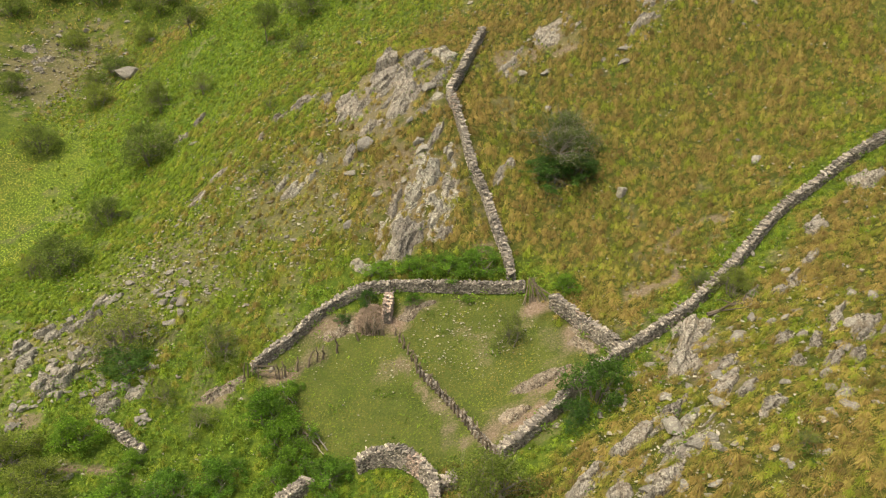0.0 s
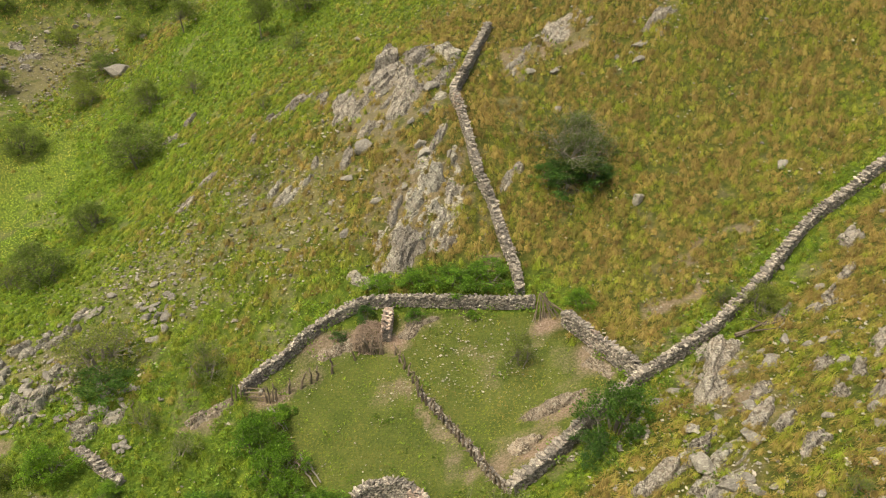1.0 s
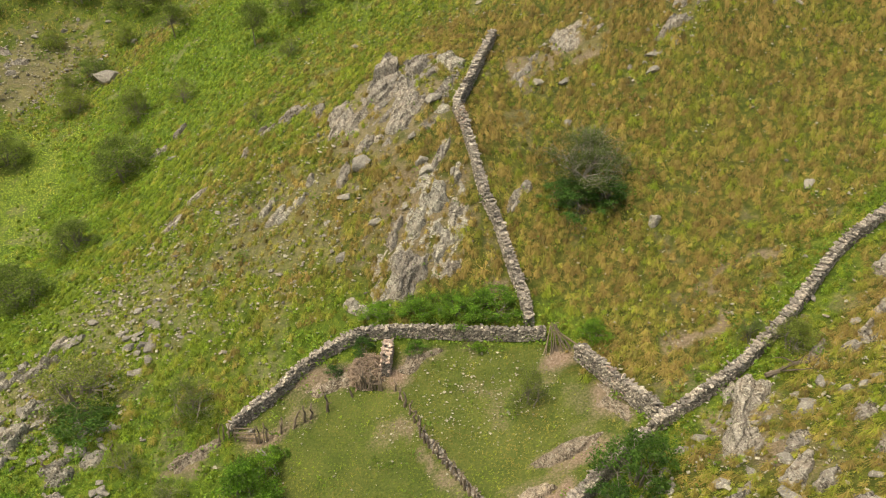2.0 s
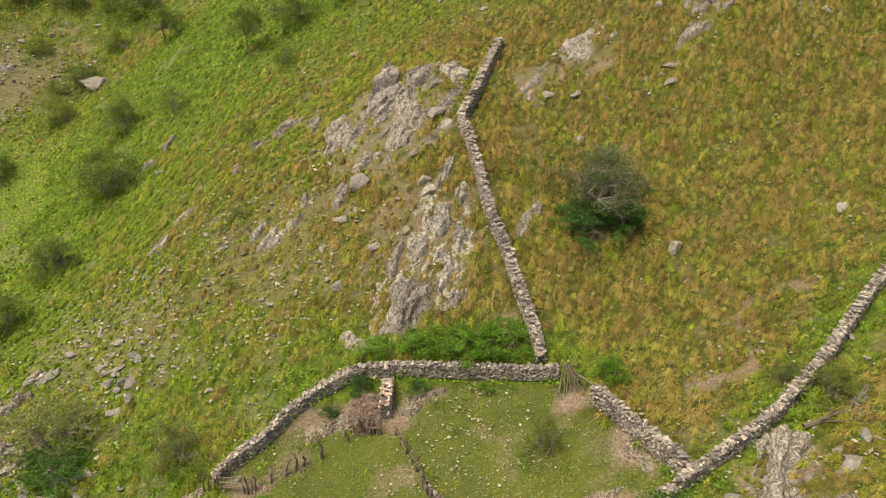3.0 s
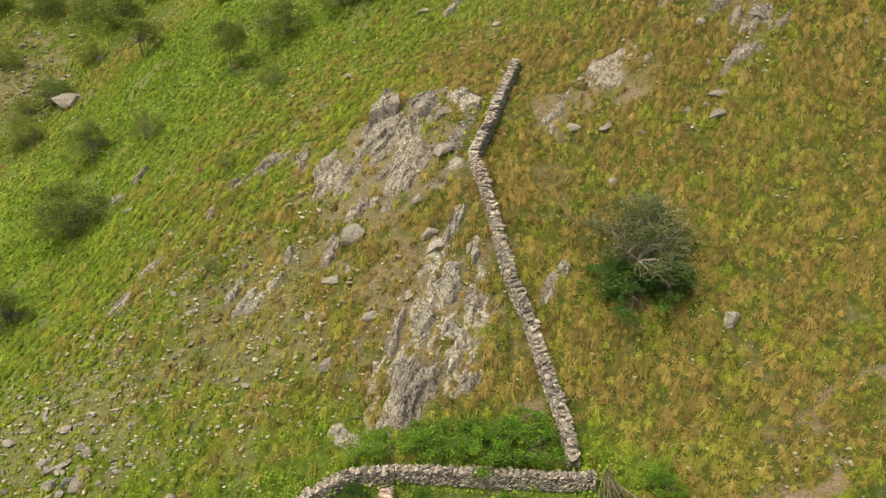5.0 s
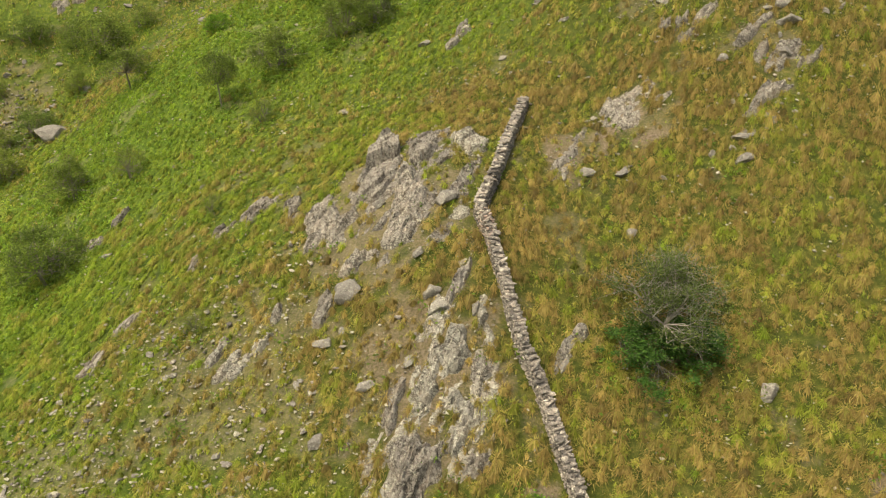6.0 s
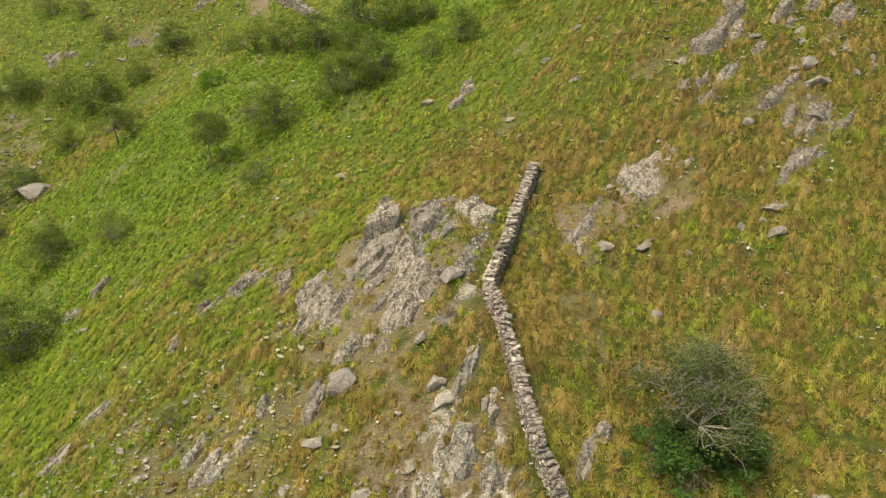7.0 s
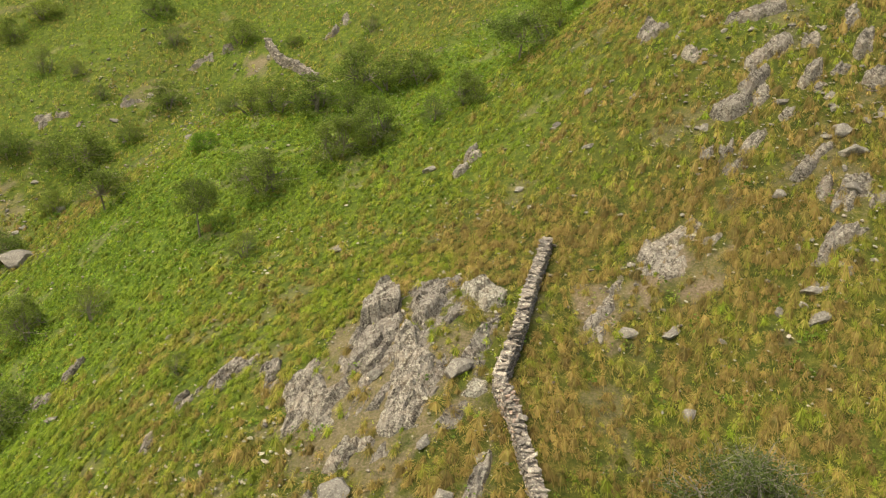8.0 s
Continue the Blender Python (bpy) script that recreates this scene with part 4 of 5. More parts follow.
def rubble():
    """Loose stones: a sprinkling all over, thick on the worn slope and below the outcrops."""
    r = np.random.default_rng(5)
    n = 75000
    x, y = r.uniform(-62, 34, n), r.uniform(21, 140, n)
    d = 0.045 + 0.0 * x
    for cx, cy, rx, ry, k in ((-17, 51, 10, 7, 1.3), (-24, 43, 9, 6, 1.1), (-12, 56, 8, 7, 1.0), (-7, 51, 5, 6, 0.8), (-49, 98, 9, 12, 1.2), (13, 31, 9, 7, 0.35), (20, 35, 7, 9, 0.25), (14, 43, 2.5, 4, 0.7), (18, 74, 9, 11, 0.45), (-3, 52, 6, 6, 0.35), (2, 38, 6, 6, 0.25), (-36, 120, 18, 20, 0.35), (-5, 62, 6, 7, 0.3), (8, 64, 5, 5, 0.3)):
        d = np.maximum(d, k * smooth(1.2, 0.2, np.hypot((x - cx) / rx, (y - cy) / ry)) * (0.3 + 1.2 * vnoise(x / 1.5, y / 1.5, seed=90)))
    near = np.abs(x + 1) < 0.66 * (y + 4) + 5
    keep = (r.uniform(size=n) < d) & near & ~((x < -36) & (y < 82)) & ~inside(x, y, FOLD)
    x, y = x[keep], y[keep]
    size = 0.045 + 0.19 * r.uniform(size=len(x)) ** 2.6
    size = size * np.where(y > 92, 1.25, 1.0)
    half = r.uniform(size=len(x)) < 0.5
    n = 60000
    u, v = r.uniform(-45, 34, n), r.uniform(21, 110, n)
    w = 0.05 + 0.30 * smooth(0.5, 0.75, fbm(u / 2.5, v / 2.5, seed=94)) + 0.5 * smooth(1.2, 0.3, np.hypot((u + 15) / 13, (v - 51) / 11)) + 0.35 * smooth(1.2, 0.3, np.hypot((u - 15) / 10, (v - 33) / 12)) + 0.3 * smooth(1.2, 0.3, np.hypot((u - 17) / 9, (v - 74) / 11))
    ok = (r.uniform(size=n) < w) & (np.abs(u + 1) < 0.64 * (v + 4) + 3) & ~inside(u, v, FOLD) & ~((u < -33) & (v < 82))
    u, v = u[ok], v[ok]
    scatter("stone_chips", "pale stone chips and flecks in the turf", "stones", CHIPS, u, v, 0.035 + 0.07 * r.uniform(size=len(u)) ** 2, PALE, 1.4)
    scatter("scattered_stones", "grey loose stones strewn over the turf", "stones", PEBBLES, x[half], y[half], size[half], STONES_LAID, 0.35)
    scatter("pale_stones", "small pale loose stones strewn over the turf", "stones", PEBBLES, x[~half], y[~half], size[~half] * 0.8, PALE, 0.6)


rubble()


# ---- dry-stone walls ----
def stone_shape(seed):
    """A blocky field stone: twenty faces, squared and knocked about."""
    bm = bmesh.new()
    bmesh.ops.create_icosphere(bm, subdivisions=1, radius=1.0)
    v = np.array([p.co for p in bm.verts])
    t = np.array([[q.index for q in f.verts] for f in bm.faces])
    bm.free()
    r = np.random.default_rng(seed)
    turn = np.array(Euler(r.uniform(0, 6, 3)).to_matrix())
    v = v @ turn.T
    v = np.sign(v) * np.abs(v) ** 0.62
    v = v / np.abs(v).max(0) * 0.56 + r.uniform(-0.07, 0.07, v.shape)
    return v, t


STONES = [stone_shape(400 + k) for k in range(14)]
STONE_MESHES = [mesh_of("stone", v, t, STONE) for v, t in STONES]
PINK_MESHES = [mesh_of("stone", v, t, PINK) for v, t in STONES]


def along(line, step=0.1):
    """Points and directions along a rounded polyline."""
    p = np.array(line, float)
    if len(p) > 2:
        q = [p[0]]
        for a, b in zip(p, p[1:]):
            q += [a * 0.75 + b * 0.25, a * 0.25 + b * 0.75]
        p = np.array(q + [p[-1]])
    s = np.concatenate([[0], np.cumsum(np.hypot(*(p[1:] - p[:-1]).T))])
    at = np.arange(0, s[-1], step)
    x, y = np.interp(at, s, p[:, 0]), np.interp(at, s, p[:, 1])
    dx, dy = np.gradient(x), np.gradient(y)
    n = np.hypot(dx, dy)
    return at, x, y, dx / n, dy / n


def stone_wall(line, height, width, label, seed, singles=300, focus=0.5, size=0.52, drop=0.0, ragged=0.08, pink=0.0):
    r = np.random.default_rng(seed)
    at, x, y, dx, dy = along(line)
    total = at[-1]
    zb = ground(x, y) - drop
    kernel = np.ones(9) / 9
    zb = np.convolve(np.pad(zb, 4, mode="edge"), kernel, "valid")
    tall = height * (1 + ragged * 3 * (vnoise(at / 1.4, seed, seed=seed) - 0.5))
    ends = np.minimum(1, 0.75 + np.minimum(at, total - at) / 1.6)
    tall = tall * ends
    x0, y0 = line[len(line) // 2]
    z0 = ground1(x0, y0)
    wall = new("stone_wall")
    wall.matrix_basis = pose(x0, y0, z0)
    tagged(wall, label, "stone wall", group="dry stone walls")
    # the packed heart of the wall
    half = width / 2 - 0.17 * size
    cols = []
    for k in range(0, len(at), 3):
        nx, ny = -dy[k], dx[k]
        for side, zz in ((-1, -0.3), (-0.85, tall[k] - 0.12), (0.85, tall[k] - 0.12), (1, -0.3)):
            cols.append((x[k] + nx * side * half - x0, y[k] + ny * side * half - y0, zb[k] + zz - z0))
    n = len(cols) // 4
    tris = []
    for k in range(n - 1):
        for e in range(3):
            a, b = 4 * k + e, 4 * k + e + 1
            tris += [(a, b, b + 4), (a, b + 4, a + 4)]
    for k in (0, 4 * (n - 1)):
        tris += [(k, k + 1, k + 2), (k, k + 2, k + 3)]
    part("core", mesh_of("core", cols, tris, STONE), wall)
    # the laid stones
    laid = []
    course = 0.165 * size

    def lay(s, off, z, sx, sy, sz, tilt, swing=9):
        k = min(int(s / 0.1), len(at) - 1)
        nx, ny = -dy[k], dx[k]
        a = math.degrees(math.atan2(dy[k], dx[k])) + r.normal(0, swing)
        grade = math.degrees(math.atan2(zb[min(k + 4, len(at) - 1)] - zb[max(k - 4, 0)], 0.8))
        m = pose(x[k] + nx * off - x0, y[k] + ny * off - y0, zb[k] + z - z0, r.normal(0, tilt), -0.7 * grade + r.normal(0, tilt), a) @ Matrix.Diagonal((sx, sy, sz, 1))
        laid.append((abs(s - focus * total), m, r.integers(len(STONES))))

    for c in range(int(height * 1.25 / course) + 2):
        z = (c - 0.6) * course
        for side in (-1, 1):
            s = r.uniform(0, 0.2)
            while s < total:
                length = size * r.uniform(0.15, 0.40)
                k = min(int(s / 0.1), len(at) - 1)
                if z < tall[k] - 0.5 * course:
                    depth = size * r.uniform(0.2, 0.32)
                    lean = width / 2 * (1 - 0.14 * z / height)
                    lay(s + length / 2, side * (lean - depth / 2 + r.normal(0, 0.025)), z, length * 0.97, depth, course * r.uniform(0.75, 1.1), 7)
                s += length * 1.02
    s = 0.0
    while s < total:   # the cap stones
        k = min(int(s / 0.1), len(at) - 1)
        length = size * r.uniform(0.16, 0.34)
        count = 1 if r.uniform() < 0.35 else 2 if width < 0.65 else 3   # some slabs span the wall
        for j in range(count):
            lay(s + length / 2 + r.normal(0, 0.05), (j - (count - 1) / 2) * width * 0.8 / count + r.normal(0, 0.04), tall[k] - 0.05 + r.uniform(-0.07, 0.09), length * r.uniform(0.8, 1.5), width / count * r.uniform(0.75, 1.3), course * r.uniform(0.6, 1.5), 14, 28)
        s += length * 1.02
    laid.sort(key=lambda q: q[0])
    for _, m, kind in laid[:singles]:
        part("stone", (PINK_MESHES if r.uniform() < pink else STONE_MESHES)[kind], wall, m)
    rest = laid[singles:]
    if rest:
        vs, ts, k = [], [], 0
        for _, m, kind in rest:
            v, t = STONES[kind]
            mm = np.array(m)
            vs.append(v @ mm[:3, :3].T + mm[:3, 3])
            ts.append(t + k)
            k += len(v)
        tagged(part("stonework", mesh_of("stonework", np.concatenate(vs), np.concatenate(ts), STONES_LAID), wall), kind="stuff")
    return wall


stone_wall(SPUR, 0.8, 0.58, "grey and pinkish dry stone wall climbing the rocky spur", 1, focus=0.45, pink=0.35)
stone_wall(BACK, 0.74, 0.46, "curved grey dry stone wall behind the fold", 2, focus=0.7)
stone_wall(STUB, 1.0, 0.62, "short pinkish dry stone stub beside the brushwood", 3, pink=0.9)
stone_wall(RIGHT, 1.0, 0.54, "straight grey dry stone wall beside the fold", 4, pink=0.12)
stone_wall(LONG, 0.75, 0.54, "long grey dry stone wall crossing the hillside", 5, focus=0.75)
stone_wall(FRONT, 0.9, 0.6, "grey dry stone wall along a bedrock ledge", 6)
stone_wall(DIVIDE[1:], 0.22, 0.32, "low rubble footing under the post fence", 7, size=0.6, ragged=0.3)
stone_wall(ROUND, 1.2, 0.55, "rounded pinkish dry stone wall end", 8, size=0.46, pink=0.8)
stone_wall(OFFSHOOT, 0.8, 0.7, "tumbled low dry stone offshoot with pale stones", 9)
stone_wall(RUIN, 0.32, 0.6, "tumbled pale dry stone wall among shrubs", 10, size=0.42, ragged=0.4)
stone_wall(LOW, 0.8, 0.7, "overgrown dry stone wall among bushes", 11)
stone_wall(DISTANT, 0.85, 0.7, "pale dry stone wall on the far slope", 12, size=1.2)


# ---- trees and bushes ----
def plant_mesh(seed, wide, tall, style):
    """Trunks with limbs and twigs, and sprays of leaves at their ends."""
    r = np.random.default_rng(seed)
    n_clump, n_leaf, leaf, low, stems = {
        "bush": (60, 104, 0.125, 0.05, 5), "dark": (46, 90, 0.15, 0.02, 6), "green": (56, 110, 0.15, 0.03, 6), "tree": (50, 96, 0.125, 0.45, 1), "thin": (44, 90, 0.10, 0.08, 4), "grey": (110, 110, 0.085, 0.12, 7), "far": (50, 74, 0.15, 0.04, 4)}[style]
    seg, ends = [], []
    for k in range(n_clump):
        a = r.uniform(0, 6.28)
        q = r.uniform(0, 1) ** 0.55
        hgt = low + (1 - low) * (1 - q ** 2.2) ** 0.6 * r.uniform(0.72, 1.0)
        if r.uniform() < 0.4:
            hgt = low + (hgt - low) * r.uniform(0.1, 0.8)
        wob = 1 + 0.28 * math.sin(3 * a + seed) + 0.15 * math.sin(5 * a + 2 * seed)
        ends.append((math.cos(a) * q * wide * 0.46 * wob, math.sin(a) * q * wide * 0.46 * wob, hgt * tall))
    ends = np.array(ends)
    roots = [np.array((r.normal(0, 0.06 * wide), r.normal(0, 0.06 * wide), -0.25)) for _ in range(stems)]
    if style == "tree":
        roots = [np.array((0, 0, -0.3))]
    hubs = []
    for p in roots:
        top = p * 2.2 + np.array((r.normal(0, 0.05 * wide), r.normal(0, 0.05 * wide), 0))
        top[2] = tall * (0.42 if style == "tree" else 0.28)
        seg.append((p, top, 0.028 * tall + 0.02, 0.02 * tall + 0.01))
        hubs.append(top)
    for e in ends:
        h = min(hubs, key=lambda q: np.linalg.norm(q - e))
        mid = h * 0.45 + e * 0.55 + r.normal(0, 0.06 * wide, 3)
        slim = 0.45 if style in ("dark", "green") else 0.75
        seg.append((h, mid, (0.009 * tall + 0.008) * slim, 0.018 * slim))
        seg.append((mid, e, 0.018 * slim, 0.008 * slim))
        for _ in range(0 if style == "far" else 5 if style == "grey" else 4 if style == "thin" else 2):
            tip = e + r.normal(0, 0.11 * wide, 3) + (0, 0, 0.04 * wide)
            bent = e * 0.5 + tip * 0.5 + r.normal(0, 0.045 * wide, 3)
            fine = 0.55 if style in ("grey", "thin") else 0.4 if style in ("dark", "green") else 0.8
            seg.append((e * 0.8 + mid * 0.2, bent, 0.013 * fine, 0.009 * fine))
            seg.append((bent, tip, 0.009 * fine, 0.004 * fine))
    wood = tubes(seg, 3)
    c = np.repeat(ends, n_leaf, 0)
    spread = (0.062 if style in ("bush", "far", "tree") else 0.05) * wide * r.uniform(0.7, 1.5, (n_clump, 1)).repeat(n_leaf, 0)
    vary = r.uniform(0.72, 1.3, n_clump).repeat(n_leaf)
    c = c + r.normal(0, 1, c.shape) * spread * (1, 1, 0.6)
    ok = c[:, 2] > 0.02 * tall
    return wood, leaves(c[ok], leaf, seed, 0.2), np.repeat(vary[ok], 4)


STYLES = {"far": LEAF_OLIVE, "dark": LEAF_DARK, "bush": LEAF_OLIVE, "green": LEAF_BRIGHT, "tree": LEAF_OLIVE, "thin": LEAF_GREY, "grey": LEAF_THORN}
NAMES = {"far": "bush", "dark": "shrub", "bush": "bush", "green": "shrub", "tree": "tree", "thin": "bush", "grey": "bush"}
WORDS = {"far": "dark olive rounded bush on the far slope", "dark": "dark green leafy shrub under a thorn bush", "bush": "dark olive rounded thorn bush on the grassy slope", "green": "bright green leafy shrub beside the stone walls", "tree": "small olive green tree with a bare trunk",
         "thin": "thin half bare grey green bush in the grass", "grey": "broad thorn bush with grey twigs above dark undergrowth"}
STOCK = {}


def build_plant(style, k, wide, tall):
    wood, foliage, vary = plant_mesh(500 + 17 * k + len(style), wide, tall, style)
    top = new(NAMES[style])
    tagged(top, WORDS[style], NAMES[style], group="trees and bushes")
    part("trunk", mesh_of("trunk", *wood, TWIG if style == "grey" else BARK), top)
    crown = mesh_of("crown", *foliage, STYLES[style])
    tint(crown, np.stack([vary, vary, vary * 0.9 + 0.1], 1))
    part("crown", crown, top)
    return top


def plant(style, k, x, y, wide, tall, label=""):
    r = np.random.default_rng(int(abs(x * 31 + y * 17)) + k)
    where = pose(x, y, ground1(x, y) - 0.02, 0, 0, r.uniform(0, 360))
    key = (style, k % 3)
    if key not in STOCK:
        STOCK[key] = (build_plant(style, k % 3, 4.0, 3.2), )
        STOCK[key][0].matrix_basis = where @ Matrix.Diagonal((wide / 4.0, wide / 4.0, tall / 3.2, 1))
        ob = STOCK[key][0]
    else:
        ob = copy_thing(STOCK[key][0], Matrix.Identity(4))
        ob.matrix_basis = where @ Matrix.Diagonal((wide / 4.0, wide / 4.0, tall / 3.2, 1))
    if label:
        tagged(ob, label)
    return ob


# style, x, y, width, height
PLANTS = []
# among the lower walls
PLANTS += [
    ("dark", 8.3, 32.9, 3.8, 3.0), ("dark", 7.3, 31.9, 2.4, 1.1), ("bush", 2.4, 27.6, 4.4, 3.3), ("green", -10.4, 36.2, 3.2, 2.6), ("green", -9.2, 34.6, 3.0, 2.4),
    ("green", -6.5, 32.0, 3.0, 1.7), ("green", -21.6, 34.8, 3.0, 2.0), ("green", -8.4, 33.4, 2.6, 1.8), ("thin", 15.4, 24.7, 1.4, 0.9), ("green", -12.6, 32.4, 3.0, 1.6),
    ("green", -15.4, 31.6, 3.2, 1.7), ("green", -18.2, 31.2, 3.0, 1.5), ("bush", -22.6, 31.8, 3.6, 1.9), ("bush", -25.2, 33.4, 3.6, 2.0), ("green", -9.2, 32.4, 2.2, 1.3),
    ("green", -11.6, 29.4, 3.0, 1.5), ("green", -15.0, 28.4, 3.0, 1.5), ("green", -19.6, 28.0, 3.0, 1.6), ("green", -6.2, 29.6, 2.6, 1.4), ("green", -2.6, 28.6, 2.4, 0.9),
    ("thin", -14.8, 36.2, 2.4, 1.2), ("green", -18.0, 33.6, 1.8, 1.0),
]
# round the fold and the spur
PLANTS += [
    ("grey", 9.0, 54.3, 5.5, 3.6), ("dark", 8.5, 52.4, 5.0, 1.7), ("dark", 9.9, 52.8, 3.8, 1.6), ("dark", 7.3, 52.9, 3.0, 1.5), ("green", -9.9, 37.2, 2.4, 1.8),
    ("thin", -21.4, 42.4, 5.2, 2.9), ("thin", -14.7, 41.2, 3.4, 2.6), ("bush", -30.6, 54.4, 4.8, 3.3), ("thin", -14.2, 57.3, 1.7, 0.9), ("bush", 17.2, 39.0, 2.6, 1.7),
    ("thin", 15.6, 40.4, 1.9, 1.4), ("green", 8.1, 43.2, 1.8, 1.2), ("green", 2.6, 45.7, 3.4, 1.7), ("green", 0.2, 45.8, 3.0, 1.2), ("green", -1.9, 45.9, 2.6, 0.9),
    ("green", -4.2, 45.8, 2.4, 0.8), ("green", -1.9, 43.7, 1.3, 0.7), ("dark", -5.0, 43.8, 1.5, 1.1), ("dark", -6.6, 42.8, 1.2, 0.6), ("green", -9.4, 38.6, 1.3, 0.6),
    ("green", 1.6, 43.5, 0.9, 0.5), ("thin", 4.3, 39.7, 2.2, 2.2), ("thin", -33.0, 54.0, 3.0, 2.0), ("dark", -20.6, 40.8, 4.0, 1.4),
]
# round the fold and the spur
PLANTS += [
    ("thin", -17.4, 38.2, 2.2, 1.5),
]
# along the stream
PLANTS += [
    ("bush", -29.4, 61.0, 3.8, 2.8), ("bush", -28.4, 70.2, 5.6, 4.0), ("bush", -29.9, 79.0, 4.2, 3.0), ("bush", -40.7, 89.2, 4.4, 3.0), ("bush", -43.2, 78.3, 5.2, 3.2),
    ("bush", -41.6, 97.6, 4.2, 2.8), ("tree", -30.2, 94.2, 4.2, 3.8), ("tree", -18.5, 82.0, 3.4, 4.2), ("thin", -24.6, 77.6, 2.8, 2.4), ("thin", -15.4, 66.9, 1.5, 1.2),
    ("thin", -14.3, 77.6, 2.2, 1.8), ("bush", -14.6, 85.6, 4.8, 2.9), ("bush", -9.6, 87.2, 4.2, 3.5), ("bush", -7.0, 88.2, 4.2, 3.6), ("bush", -0.2, 89.2, 3.4, 2.4),
    ("tree", 3.8, 92.6, 4.8, 3.6), ("bush", 6.3, 95.2, 4.0, 3.2), ("thin", -2.7, 88.6, 2.6, 1.9), ("bush", -44.0, 96.0, 2.8, 2.0), ("bush", -52.0, 92.0, 3.0, 2.6),
    ("green", -22.0, 96.0, 2.6, 1.5),
]
# on the far slope
PLANTS += [
    ("bush", -38.4, 109.4, 7.0, 3.8), ("bush", -42.2, 111.2, 4.0, 2.8), ("bush", -47.5, 112.0, 4.6, 3.0), ("bush", -32.8, 119.0, 5.2, 3.0), ("bush", -26.6, 130.0, 4.8, 2.8),
    ("thin", -50.6, 128.5, 4.0, 3.2), ("bush", -13.0, 99.6, 5.4, 3.2), ("bush", -16.4, 100.8, 4.0, 2.8), ("bush", -6.6, 100.3, 4.8, 3.2), ("bush", -9.6, 102.4, 4.6, 3.0),
    ("bush", -4.1, 100.0, 3.8, 2.8), ("bush", -19.2, 102.8, 4.6, 2.8), ("bush", -39.2, 103.2, 3.2, 2.2), ("bush", -40.3, 140.6, 5.0, 3.0), ("bush", -57.8, 144.8, 5.4, 2.8),
    ("bush", -60.4, 139.9, 4.4, 3.2), ("thin", -10.1, 124.6, 2.4, 1.9), ("tree", 8.7, 104.2, 4.0, 3.6), ("tree", 10.8, 106.0, 4.0, 3.8), ("thin", -35.6, 132.2, 4.0, 2.4),
    ("bush", -10.4, 114.3, 3.8, 2.6), ("bush", -54.2, 112.4, 5.2, 3.0), ("bush", -49.0, 104.0, 3.4, 2.0), ("bush", -58.5, 108.0, 4.4, 3.0),
]
# on the far slope
PLANTS += [
    ("bush", -9.8, 98.2, 3.2, 2.2), ("bush", -34.9, 112.8, 3.6, 1.9), ("bush", -19.6, 127.0, 2.6, 1.2), ("thin", -40.9, 121.0, 2.2, 1.8), ("thin", -46.0, 126.0, 3.2, 2.4),
    ("bush", -24.0, 112.0, 3.0, 2.0),
]
for k, (style, x, y, w, h) in enumerate(PLANTS):
    plant("far" if style == "bush" and y > 95 else style, k, x, y, w, h)


# ---- timber: posts, gate, leaning poles, fallen logs and the brushwood heap ----
def stick_mesh(seed, length, radius, bend=0.06, forks=0):
    """A crooked weathered stick standing on its foot."""
    r = np.random.default_rng(seed)
    pts = [np.array((0.0, 0.0, -0.25))]
    k = 5
    for i in range(1, k + 1):
        pts.append(np.array((r.normal(0, bend) * i / k, r.normal(0, bend) * i / k, length * i / k)))
    seg = [(a, b, radius * (1 - 0.10 * i), radius * (1 - 0.10 * (i + 1))) for i, (a, b) in enumerate(zip(pts, pts[1:]))]
    for f in range(forks):
        a = pts[2 + f % 3]
        d = r.normal(0, 1, 3)
        d /= np.linalg.norm(d)
        seg.append((a, a + d * length * r.uniform(0.2, 0.35), radius * 0.6, radius * 0.25))
    return mesh_of("stick", *tubes(seg, 6), TIMBER)


POSTS = [stick_mesh(600 + k, 1.0, 0.045 + 0.006 * (k % 3), 0.05, k % 2) for k in range(6)]


def fence(spots, label, seed, tall):
    r = np.random.default_rng(seed)
    x0, y0 = spots[len(spots) // 2]
    z0 = ground1(x0, y0)
    top = new("post_fence")
    top.matrix_basis = pose(x0, y0, z0)
    tagged(top, label, "fence", group="post fences")
    for k, (x, y) in enumerate(spots):
        h = tall * r.uniform(0.75, 1.15)
        part("post", POSTS[k % 6], top, pose(x - x0, y - y0, ground1(x, y) - z0, r.normal(0, 7), r.normal(0, 7), r.uniform(0, 360)) @ Matrix.Diagonal((1.6, 1.6, h, 1)))
    for a, b in zip(spots, spots[1:]):   # slack wires
        for level in (0.45, 0.8):
            p = np.array((a[0] - x0, a[1] - y0, ground1(*a) - z0 + level * tall))
            q = np.array((b[0] - x0, b[1] - y0, ground1(*b) - z0 + level * tall))
            part("wire", mesh_of("wire", *tubes([(p, (p + q) / 2 - (0, 0, 0.03), 0.004, 0.004), ((p + q) / 2 - (0, 0, 0.03), q, 0.004, 0.004)], 3), TIMBER), top)
    return top


def spaced(line, step):
    at, x, y, dx, dy = along(line, step)
    return [(float(a), float(b)) for a, b in zip(x, y)]


